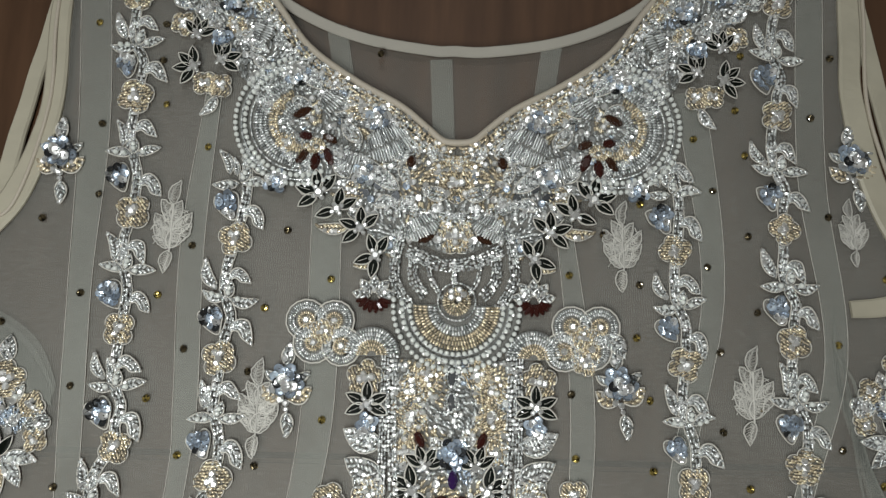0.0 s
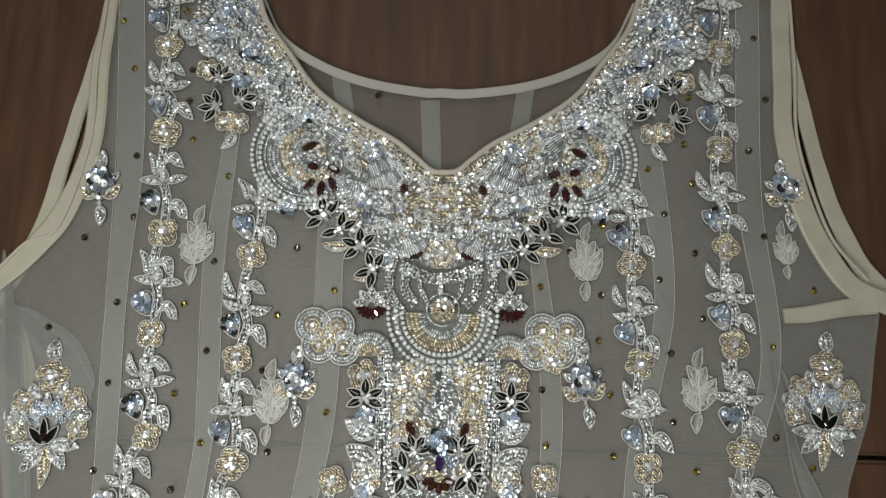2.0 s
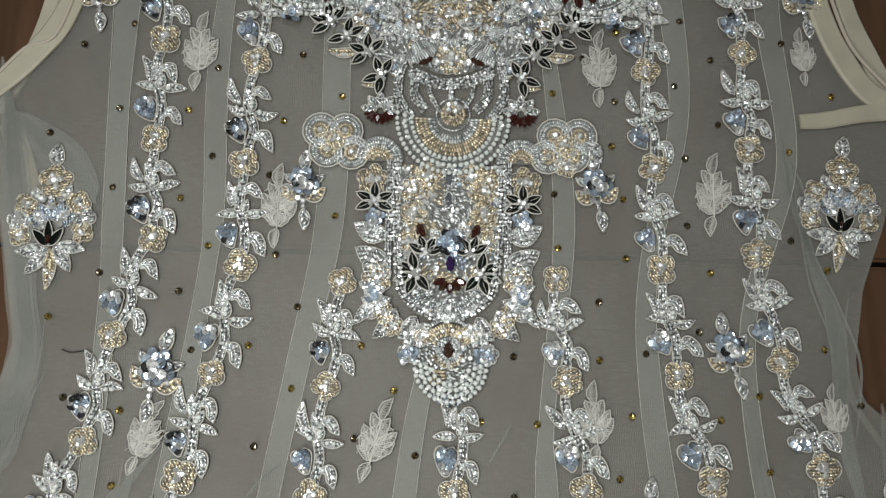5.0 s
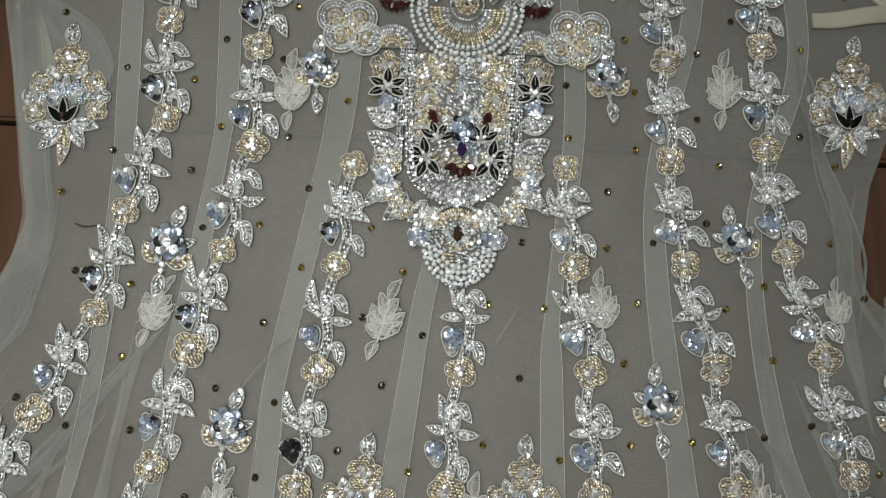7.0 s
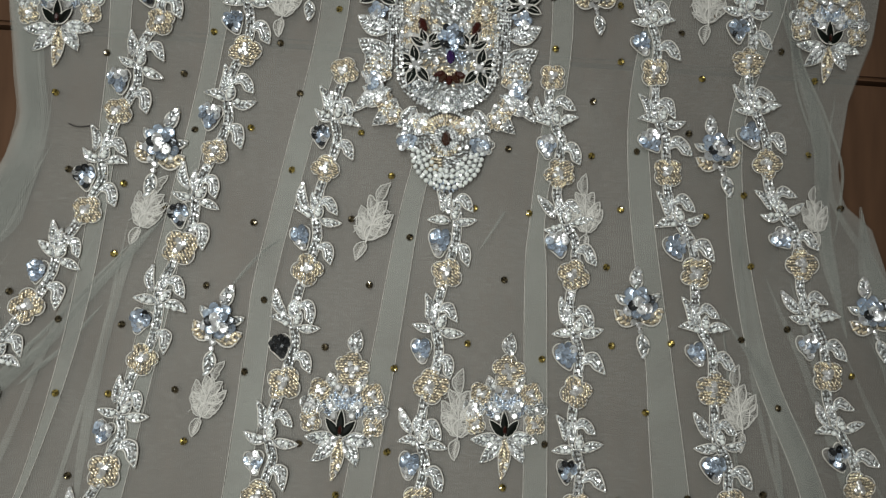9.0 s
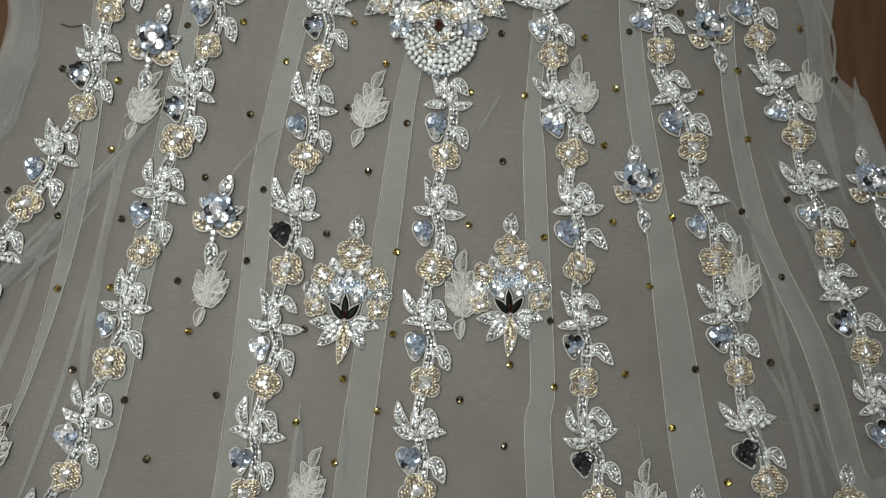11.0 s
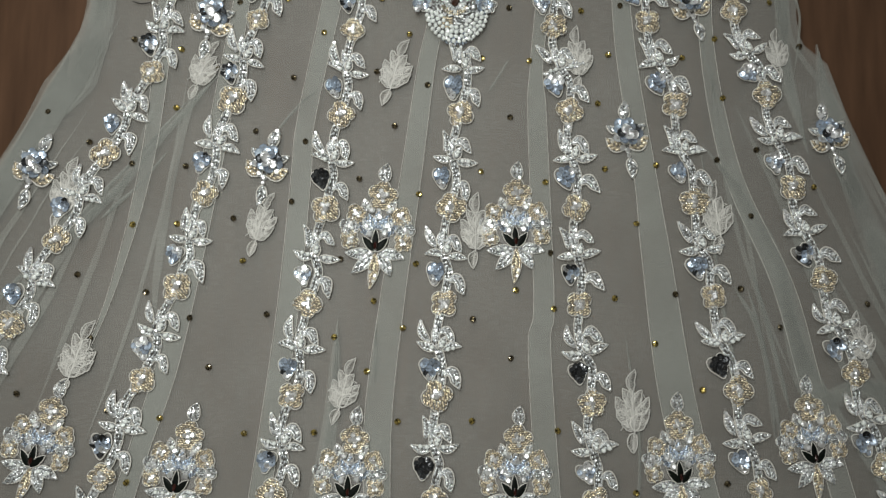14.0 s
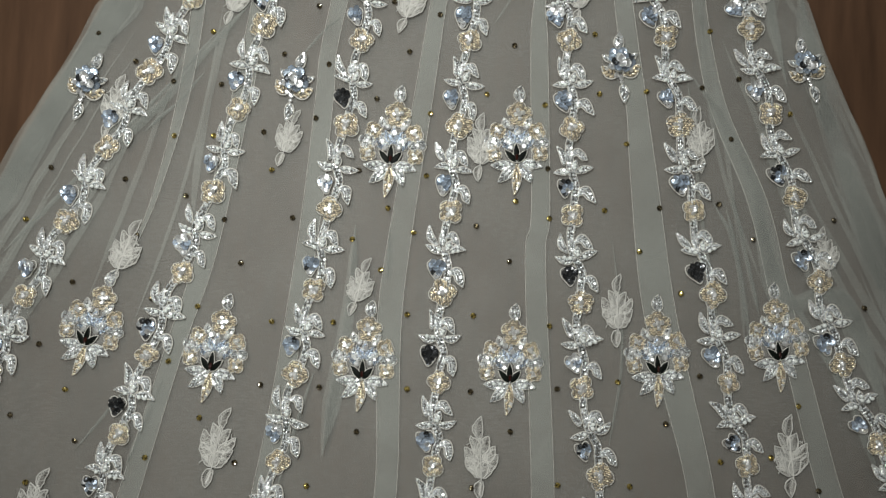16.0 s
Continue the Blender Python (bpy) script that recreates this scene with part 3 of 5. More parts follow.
# doubled tulle of the seam allowances, running down between the vines
SEAMS = [
    [((-0.1958, 0.3537), 50), ((-0.1863, 0.2525), 52), ((-0.185, 0.1715), 38), ((-0.1823, 0.1013), 38), ((-0.1809, 0.0554), 34), ((-0.1836, -0.0351), 30), ((-0.1903, -0.0959), 24), ((-0.2039, -0.158), 12), ((-0.2187, -0.1998), 6)],
    [((-0.1255, 0.2781), 24), ((-0.1323, 0.2538), 32), ((-0.131, 0.1903), 38), ((-0.1283, 0.1134), 38), ((-0.1296, 0.0729), 30), ((-0.1418, -0.0324), 40), ((-0.1512, -0.1013), 44), ((-0.1661, -0.1944), 44), ((-0.1823, -0.2552), 40), ((-0.2052, -0.3483), 44), ((-0.2147, -0.3834), 44)],
    [((-0.0648, 0.216), 48), ((-0.0702, 0.193), 52), ((-0.0648, 0.104), 50), ((-0.0702, 0.0945), 48), ((-0.0783, 0.0243), 40), ((-0.0905, -0.0473), 36), ((-0.0918, -0.081), 40), ((-0.0972, -0.1701), 42), ((-0.1094, -0.2808), 40), ((-0.1188, -0.3443), 40), ((-0.1255, -0.3794), 40)],
    [((-0.0108, 0.0189), 34), ((-0.0162, -0.0108), 36), ((-0.0243, -0.081), 42), ((-0.0203, -0.0121), 44), ((-0.0338, -0.1566), 48), ((-0.0405, -0.2309), 52), ((-0.0378, -0.324), 46), ((-0.0392, -0.3618), 48)],
    [((0.0527, 0.2201), 24), ((0.058, 0.1998), 24), ((0.0621, 0.0932), 42), ((0.0635, 0.1067), 38), ((0.054, -0.0014), 26), ((0.054, -0.0405), 38), ((0.058, -0.1553), 40), ((0.0554, -0.189), 44), ((0.0635, -0.32), 48), ((0.0648, -0.3578), 48)],
    [((0.1174, 0.2754), 44), ((0.1229, 0.2484), 48), ((0.1283, 0.1674), 36), ((0.1094, 0.0783), 34), ((0.1094, 0.0121), 40), ((0.1215, -0.0796), 46), ((0.1269, -0.1269), 58), ((0.1391, -0.2201), 70), ((0.1633, -0.3159), 58), ((0.1701, -0.3537), 58)],
    [((0.1863, 0.3618), 46), ((0.185, 0.3307), 46), ((0.1809, 0.2309), 46), ((0.1877, 0.1391), 36), ((0.162, 0.0446), 28), ((0.1728, -0.0635), 36), ((0.1836, -0.0688), 38), ((0.2039, -0.1431), 44), ((0.2201, -0.2106), 44), ((0.2484, -0.3226), 50), ((0.2633, -0.3645), 52)],
]
PX = 0.00031
for seam in SEAMS:
    line = []
    for q in sorted(seam, key=lambda q: -q[0][1]):
        if not line or line[-1][0][1] - q[0][1] > 0.026:
            line.append(q)
    band("seam_allowance", [(p[0], p[1], w * PX) for p, w in line], NET_SEAM, gown, -0.0010, 0.0005, "paler doubled tulle along a seam", steps=10, wave=0.0008)
    B = Beads()
    for side in (-0.5, 0.5):
        B.cord(smooth_line([(p[0] + side * w * PX, p[1]) for p, w in line], 10), 0.00018, TH, -0.0004, n=4)
    put("seam_stitching", B.mesh("seam_stitching"), gown)
for line in ([((-0.0095, 0.2916), 38), ((-0.0068, 0.2444), 36)], [((-0.0655, 0.3085), 34), ((-0.0580, 0.2680), 34)], [((0.0493, 0.302), 34), ((0.0436, 0.2640), 34)]):
    band("back_seam_allowance", [(p[0], p[1], w * PX) for p, w in line], NET_SEAM, gown, -0.0052, 0.0005, steps=6)
FOLDS = [
    [((-0.1444, -0.0149), 12), ((-0.1769, -0.0554), 14), ((-0.2079, -0.0959), 18), ((-0.243, -0.1296), 24)],
    [((-0.2525, 0.1917), 50), ((-0.2389, 0.1229), 50), ((-0.2282, 0.0621), 48), ((-0.2228, 0.027), 50), ((-0.2309, -0.0149), 66), ((-0.2484, -0.054), 80)],
    [((0.1903, 0.1444), 10), ((0.1985, 0.0891), 16), ((0.2106, 0.0473), 26), ((0.212, -0.0054), 24), ((0.2241, -0.0621), 22)],
    [((0.1566, -0.054), 14), ((0.1823, -0.0918), 20), ((0.2025, -0.1323), 26), ((0.2187, -0.2093), 34), ((0.2633, -0.2093), 34), ((0.2984, -0.3146), 40)],
    [((0.1823, -0.1458), 6), ((0.1917, -0.1877), 8), ((0.1958, -0.2362), 10)],
    [((0.2322, 0.0108), 30), ((0.243, -0.054), 36), ((0.2673, -0.1283), 50), ((0.2997, -0.2228), 70)],
    [((-0.2403, -0.0027), 40), ((-0.2552, -0.05), 50), ((-0.2862, -0.1134), 60), ((-0.3254, -0.1998), 80)],
    [((-0.0662, -0.1674), 10), ((-0.0688, -0.2322), 26), ((-0.081, -0.3226), 40)],
    [((-0.0432, -0.1674), 5), ((-0.0432, -0.2052), 8)],
    [((0.023, -0.0257), 4), ((0.0365, -0.0027), 5)],
    [((-0.189, -0.2767), 10), ((-0.2093, -0.3348), 12)],
    [((-0.2471, 0.1633), 6), ((-0.2322, 0.1499), 44), ((-0.2133, 0.1323), 74), ((-0.1985, 0.1161), 50), ((-0.1917, 0.108), 8)],
    [((0.1553, -0.0513), 5), ((0.1661, -0.1499), 7), ((0.1796, -0.2403), 9)],
    [((0.1742, -0.1444), 6), ((0.189, -0.1755), 9), ((0.1998, -0.2403), 12)],
    [((0.2025, -0.1229), 10), ((0.2147, -0.1836), 14), ((0.2633, -0.27), 16), ((0.2848, -0.3267), 18)],
    [((-0.1593, -0.0284), 6), ((-0.1985, -0.077), 8), ((-0.2619, -0.1499), 10), ((-0.3038, -0.1985), 12)],
    [((-0.2444, -0.3267), 5), ((-0.2133, -0.2848), 7), ((-0.1863, -0.2497), 5)],
    [((-0.0878, -0.2646), 5), ((-0.0999, -0.3065), 8), ((-0.1094, -0.3456), 8)],
    [((0.1067, -0.1715), 4), ((0.1148, -0.2457), 6), ((0.1067, -0.3119), 6)],
    [((0.185, -0.1337), 6), ((0.1958, -0.1782), 9), ((0.2052, -0.2201), 9)],
    [((0.2457, -0.077), 10), ((0.2646, -0.1296), 14), ((0.2862, -0.2011), 16)],
    [((0.1863, 0.1539), 8), ((0.1903, 0.1174), 10), ((0.2052, 0.0702), 14), ((0.2093, 0.023), 16)],
    [((-0.1728, -0.0648), 5), ((-0.193, -0.0905), 7), ((-0.2133, -0.1107), 8)],
    [((-0.1107, -0.0567), 5), ((-0.0945, -0.0351), 6), ((-0.0837, -0.0257), 4)],
]
# nested pale strips put the soft highlight of each fold into the cloth
for line in FOLDS:
    fold = None
    for k, wide in enumerate((1.15, 0.8, 0.45)):
        strip = band("fold" if k == 0 else "fold_layer", [(p[0] + 0.12 * (1 - wide) * w * PX, p[1], w * wide * PX) for p, w in line], NET_FOLD, fold or gown, -0.0008 + 0.0002 * k, 0.0003, "crease of doubled tulle with its soft highlight as a pale strip" if k == 0 else "", steps=8, wave=0.0014, taper=6.0)
        fold = fold or strip

# fine creases fanning down both sides of the skirt, pale strips for their lit ridges
crease = random.Random(31)
for side in (-1, 1):
    for k in range(7):
        x0, y0 = side * (0.150 + 0.014 * k), 0.030 - 0.026 * k + crease.uniform(-0.02, 0.02)
        x1 = side * (0.185 + 0.033 * k + crease.uniform(-0.01, 0.01))
        y1 = y0 - crease.uniform(0.16, 0.26)
        w = crease.uniform(0.0014, 0.0048)
        bow = crease.uniform(-0.011, 0.011)
        band("crease", [(x0, y0, w), (x0 + (x1 - x0) * 0.3 + bow, y0 + (y1 - y0) * 0.33, w * 1.2), (x0 + (x1 - x0) * 0.62 + bow, y0 + (y1 - y0) * 0.66, w * 1.4), (x1, y1, w)], NET_FOLD, gown, -0.0006, 0.0006, "fine crease in the tulle, its highlight put in as a pale strip", steps=8, wave=0.0012, taper=5.0)

# layered tulle gathered along both borders of the skirt
gather = random.Random(5)
for edge, side in ((LEFT, 1), (RIGHT, -1)):
    for k in range(9):
        y0 = gather.uniform(-0.10, 0.09) - 0.012 * k
        y1 = max(-0.375, y0 - gather.uniform(0.14, 0.24))
        inset = side * (0.003 + 0.0052 * k)
        w = gather.uniform(0.0012, 0.0085)
        line = []
        for i in range(7):
            y = y0 + (y1 - y0) * i / 6
            line.append((along(edge, y) + inset * (1.0 - 0.35 * i / 6) + gather.uniform(-0.0016, 0.0016), y, w * (0.7 + 0.5 * i / 6)))
        band("gathered_fold", line, NET_FOLD, gown, -0.0009 + 0.0001 * k, 0.0003, "soft lengthwise fold at the skirt border", steps=6, wave=0.0014, taper=5.0)

# turned-over edge of the tulle at the side seam
for points, w in (([(0.188, 0.166), (0.187, 0.144), (0.196, 0.127), (0.199, 0.094), (0.211, 0.064), (0.221, 0.036), (0.221, 0.015), (0.216, -0.013)], 0.0014), ([(0.191, 0.126), (0.193, 0.104), (0.197, 0.073), (0.209, 0.038)], 0.0010)):
    band("turned_edge", [(x, y, w) for x, y in points], NET_SEAM, gown, -0.0002, 0.0010, "narrow turned edge of the side seam", steps=8, wave=0.0008, taper=8.0)

# ---- vines ----
PITCH = 0.0575


def vine_meshes():
    out = {}
    for k in range(8):
        B = Beads()
        bead_flower(B, (0, 0), 0.0088, 4 + (k == 5), GO, 0.6 + 0.22 * k)
        out["flower", k] = B.mesh("flower")
        B = Beads()
        sequin_heart(B, (0, 0), 0.0064, dark=(0.0, 0.03, 0.14, 0.95, 0.0, 0.1, 0.05, 0.2)[k], pale=(0.45, 0.2, 0.2, 0.0, 0.3, 0.1, 0.5, 0.3)[k])
        out["rosette", k] = B.mesh("rosette")
    for k in range(4):
        B = Beads()
        bead_leaf(B, (0, 0), (0, 0.0160), 0.0056, 0.10 * (k - 1.5))
        out["leaf", k] = B.mesh("leaf")
        B = Beads()
        bead_leaf(B, (0, 0), (0, 0.0132), 0.0050, 0.10 * (k - 1.5), pearls=1 + k % 2)
        out["side", k] = B.mesh("leaf")
        B = Beads()
        bead_leaf(B, (0, 0), (0, 0.0092), 0.0052, 0.0, pearls=2)
        out["oval", k] = B.mesh("leaf")
        B = Beads()
        wob = [rng.uniform(-0.0006, 0.0006) for _ in range(6)]
        left = smooth_line([(0, 0), (0.0034, 0.0034 + wob[0]), (0.0078 + wob[1], 0.0030), (0.0104, -0.0018 + wob[2]), (0.0108 + wob[3], -0.0086 + wob[4])], 5)
        right = smooth_line([(0.0006, -0.0020), (0.0030, -0.0018), (0.0044, -0.0030), (0.0060, -0.0060 + wob[5]), (0.0108 + wob[3], -0.0086 + wob[4])], 5)
        B.plate(left + right[-2:0:-1], NB, -0.0003, 0.0002)
        B.cord(left + right[::-1], 0.00046, TH, 0.0006, n=4)
        for i in range(12):
            s = (i + 0.5) / 12
            a, b = left[int(s * (len(left) - 1))], right[int(s * (len(right) - 1))]
            for u in (0.22, 0.5, 0.78):
                if (a - b).length < 0.0026 and u != 0.5:
                    continue
                B.bugle(a.lerp(b, u), 0.5 - 2.0 * s + (0.6 if u < 0.5 else -0.5) + rng.uniform(-0.2, 0.2), 0.0022, 0.00066, SI, rng.uniform(0, 0.0004))
        for i in range(rng.choice((1, 2, 2))):
            B.stone((0.0052 + 0.003 * i, 0.0010 - 0.0030 * i), 0.0013, CR, 0.0009)
        out["curl", k] = B.mesh("curled_leaf")
    return out


VM = vine_meshes()
VINES = {
    "far_left": [(-0.1688, 0.32), (-0.1647, 0.2646), (-0.162, 0.2039), (-0.162, 0.1458), (-0.16, 0.0905), (-0.1755, 0.0378), (-0.187, -0.0168), (-0.2115, -0.0697), (-0.2376, -0.1229), (-0.2606, -0.1742), (-0.2848, -0.2255), (-0.3011, -0.2781)],
    "left": [(-0.1094, 0.1917), (-0.112, 0.133), (-0.1121, 0.0769), (-0.1229, 0.0189), (-0.1364, -0.0338), (-0.1503, -0.0932), (-0.1634, -0.1506), (-0.181, -0.2059), (-0.1998, -0.2619), (-0.2147, -0.3132)],
    "inner_left": [(-0.0554, 0.0688), (-0.0621, 0.0135), (-0.0675, -0.0419), (-0.0765, -0.1017), (-0.0837, -0.1593), (-0.0912, -0.214), (-0.0999, -0.27), (-0.1094, -0.3267)],
    "centre": [(0.0054, -0.0396), (0.0, -0.099), (-0.0034, -0.1579), (-0.0054, -0.2126), (-0.0068, -0.2714), (-0.0068, -0.3254)],
    "inner_right": [(0.0594, 0.0729), (0.0648, 0.0189), (0.0752, -0.0365), (0.0783, -0.0981), (0.0803, -0.1573), (0.0864, -0.2154), (0.0891, -0.2714), (0.1013, -0.3281)],
    "right": [(0.1107, 0.1917), (0.1134, 0.1357), (0.1161, 0.0796), (0.1242, 0.023), (0.14, -0.0315), (0.1508, -0.0927), (0.16, -0.1512), (0.1728, -0.2072), (0.1836, -0.2646), (0.1971, -0.3172)],
    "far_right": [(0.1674, 0.3254), (0.1633, 0.2633), (0.1647, 0.2039), (0.1674, 0.1478), (0.1694, 0.0892), (0.1796, 0.0311), (0.1985, -0.0234), (0.2115, -0.0828), (0.2275, -0.1397), (0.2444, -0.1958), (0.2592, -0.2497), (0.2835, -0.2997)],
}


DARK_HEARTS = [(-0.080, -0.081), (0.075, -0.198), (0.157, -0.190), (-0.220, -0.289), (-0.012, -0.250)]


def build_vine(points, seed, top, tail):
    """A climbing vine from its flowers: stem, leaves, spangled hearts and curled leaves between each pair."""
    r = random.Random(seed)
    pts = [Vector(p) for p in points]
    head = [pts[0] + (pts[0] - pts[1]).normalized() * PITCH * top] if top else []
    foot = [pts[-1] + (pts[-1] - pts[-2])] if tail else []
    full = head + pts + foot
    B = Beads()
    line = []
    for i, (a, b) in enumerate(zip(full, full[1:])):
        d = b - a
        n = Vector((-d.y, d.x)).normalized() * PITCH
        if head and i == 0:
            line += [a, a + d * 0.5 + n * 0.05]
            continue
        line += [a, a + d * 0.20 - n * r.uniform(0.02, 0.06), a + d * 0.40 - n * r.uniform(0.03, 0.06), a + d * 0.53 - n * 0.01, a + d * 0.67 + n * r.uniform(0.02, 0.05), a + d * 0.84 + n * r.uniform(0.0, 0.04)]
    line.append(full[-1])
    rope(B, line, SI, 0.0, 0.0024, 0.20, rows=3)
    path = smooth_line(line, 4)
    for side in (-1, 1):
        edge = []
        for i, q in enumerate(path):
            d = path[min(i + 1, len(path) - 1)] - path[max(i - 1, 0)]
            edge.append(q + Vector((-d.y, d.x)).normalized() * side * r.uniform(0.0022, 0.0026))
        B.cord(edge, 0.00035, TH, 0.0003, n=4)
    vine = put("vine", B.mesh("vine"), gown, label="silver beaded vine with gold flowers")
    for i, (a, b) in enumerate(zip(full, full[1:])):
        d = b - a
        size = d.length / PITCH if not (head and i == 0) else 1.0
        axis = math.atan2(d.y, d.x) + math.pi / 2
        right = Vector((math.cos(axis), math.sin(axis)))
        down = d.normalized()
        first = head and i == 0

        def at(u, v):
            if first:
                v = 1 - (1 - v) / max(top, 0.01)
            return a + down * d.length * v + right * PITCH * u

        def wild(spread):
            return r.uniform(-spread, spread)

        if not first:
            put("flower", VM["flower", r.randrange(8)], vine, *at(wild(0.02), 0), 0.0008, axis + wild(0.35), r.uniform(0.92, 1.06) * size)
        if not first or top > 0.6:
            put("leaf", VM["leaf", r.randrange(4)], vine, *at(-0.11, 0.43), 0.0002, axis + 0.34 + wild(0.22), r.uniform(0.85, 1.02))
            put("leaf", VM["leaf", r.randrange(4)], vine, *at(-0.05, 0.44), 0.0004, axis + 0.10 + wild(0.2), r.uniform(0.60, 0.80))
            put("curled_leaf", VM["curl", r.randrange(4)], vine, *at(-0.015, 0.31 + wild(0.03)), 0.0003, axis + 0.12 + wild(0.3), r.uniform(0.80, 0.98))
        if not first or top > 0.5:
            put("leaf", VM["side", r.randrange(4)], vine, *at(-0.025, 0.505), 0.0004, axis + 1.45 + wild(0.25), r.uniform(0.88, 1.05))
            put("leaf", VM["side", r.randrange(4)], vine, *at(0.02, 0.51), 0.0004, axis - 1.42 + wild(0.25), r.uniform(0.88, 1.05))
            put("leaf", VM["oval", r.randrange(4)], vine, *at(0.0, 0.50), 0.0010, axis - 0.10 + wild(0.25), r.uniform(0.85, 1.0))
        spot = at(-0.115 + wild(0.02), 0.70 + wild(0.02))
        kind = 3 if any((spot - Vector(q)).length < 0.012 for q in DARK_HEARTS) else r.choice((0, 1, 2, 4, 5, 6, 7))
        put("rosette", VM["rosette", kind], vine, *spot, 0.0003, axis + 0.25 + wild(0.3), r.uniform(0.84, 1.02))
        put("curled_leaf", VM["curl", r.randrange(4)], vine, *at(0.045, 0.75 + wild(0.015)), 0.0002, axis - 0.05 + wild(0.25), r.uniform(0.88, 1.05))
    if tail is False:
        put("flower", VM["flower", 1], vine, *full[-1], 0.0006)
    return vine


build_vine(VINES["far_left"], 11, 0.72, True)
build_vine(VINES["left"], 12, 0.85, True)
build_vine(VINES["inner_left"], 13, 0, True)
build_vine(VINES["centre"], 14, 0.7, True)
build_vine(VINES["inner_right"], 15, 0, True)
build_vine(VINES["right"], 16, 0.85, True)
build_vine(VINES["far_right"], 17, 0.75, True)

# ---- crest motifs ----


def crest_mesh(seed):
    """A beaded palmette: bud, gold flower, scalloped fan, black lotus and hanging leaves."""
    global rng
    keep, rng = rng, random.Random(seed)
    u = 0.0226
    out = []

    def piece(name, fill, label=""):
        B = Beads()
        fill(B)
        out.append((name, B.mesh(name), label))

    def p(x, y):
        return (x * u, y * u)

    piece("bud", lambda B: bead_leaf(B, p(0.14, 1.78), p(0.17, 2.36), 0.38 * u, 0.08))
    piece("flower", lambda B: bead_flower(B, p(0.10, 1.38), 0.45 * u, 5, GO, 1.57), "gold beaded flower")
    for x, y, r, m in ((-0.62, 0.80, 0.31, GO), (0.68, 0.78, 0.32, GO), (-0.80, 0.42, 0.30, SI), (0.82, 0.42, 0.30, SI), (-0.76, 0.04, 0.29, GO), (0.78, 0.04, 0.29, GO), (-0.30, 0.46, 0.27, BL), (0.34, 0.48, 0.27, BL)):
        piece("scallop", lambda B: bead_flower(B, p(x, y), r * u, 4, m, x * 3 + y * 5), "round beaded scallop")
    for x, y in ((-0.42, 1.10), (0.52, 1.08)):
        piece("cup_leaf", lambda B: bead_leaf(B, p(x * 0.6, y - 0.20), p(x, y + 0.16), 0.26 * u, 0.1, SI, 0.0003, 1))
    for a, ln in ((90, 0.62), (62, 0.52), (118, 0.52), (35, 0.46), (145, 0.46)):
        d = Vector((math.cos(radians(a)), math.sin(radians(a))))
        piece("fan_leaf", lambda B: bead_leaf(B, Vector(p(0.02, 0.28)) + d * 0.1 * u, Vector(p(0.02, 0.28)) + d * (ln + 0.1) * u, 0.24 * u, 0, BL if a in (90, 62, 118) else SI, 0.0005), "silver beaded leaf")
    for x, y in ((-0.18, 0.92), (0.33, 0.92), (-0.2, 0.22), (0.24, 0.26), (0.06, 0.74)):
        piece("crystal", lambda B: B.stone(p(x, y), 0.10 * u, CR, 0.0018), "clear crystal")

    def lotus(B):
        for tip, w in (((-0.40, 0.16), 0.22), ((0.36, 0.16), 0.22), ((-0.02, 0.40), 0.21)):
            left, right = leaf_outline(p(0, -0.28), p(*tip), w * u)
            loop = left + right[-2:0:-1]
            B.plate(loop, BK, 0.0018, 0.0007, 0.0005)
            B.cord(loop, 0.00036, TH, 0.0024, closed=True, n=4)
        B.stone(p(0, -0.10), 0.05 * u, GA, 0.0030, 2.2, 1.57)

    piece("lotus", lotus, "black lotus of pointed stones")
    for x0, x, y, w, m, n in ((0.0, -0.08, -1.36, 0.31, GO, 0), (-0.06, -0.62, -0.94, 0.35, SI, 0), (0.08, 0.50, -0.94, 0.35, SI, 0), (-0.10, -0.86, -0.36, 0.33, SI, 2), (0.10, 0.86, -0.40, 0.33, SI, 2)):
        piece("hanging_leaf", lambda B: bead_leaf(B, p(x0, -0.30), p(x, y), w * u, 0.04, m, 0, n))
    rng = keep
    return out


CREST = crest_mesh(5)


def place_crest(p, angle=0.0, scale=1.0):
    B = Beads()
    pad = [(0.0205 * math.cos(i * 0.3927), 0.0110 + 0.0160 * math.sin(i * 0.3927)) for i in range(16)]
    B.plate(pad, TH, -0.0006, 0.0003)
    ob = put("crest", B.mesh("crest"), gown, p[0], p[1], 0.0, radians(angle), scale, "beaded palmette crest with a black lotus")
    ob.data.materials[0] = NET_BACKING
    for name, me, label in CREST:
        put(name, me, ob, label=label)


for p, angle, scale in (
    ((-0.2147, 0.0905), 4, 0.96), ((0.2147, 0.108), -3, 0.92), ((-0.0446, -0.1215), -3, 0.93), ((0.0405, -0.1174), 2, 0.90),
    ((-0.2403, -0.2511), -14, 0.88), ((-0.1566, -0.2646), -8, 0.88), ((-0.0567, -0.266), -2, 0.88), ((0.0405, -0.2646), 0, 0.88), ((0.1377, -0.2552), 4, 0.88), ((0.2174, -0.243), 7, 0.86),
):
    place_crest(p, angle, scale)

# ---- small sprigs and lace ----


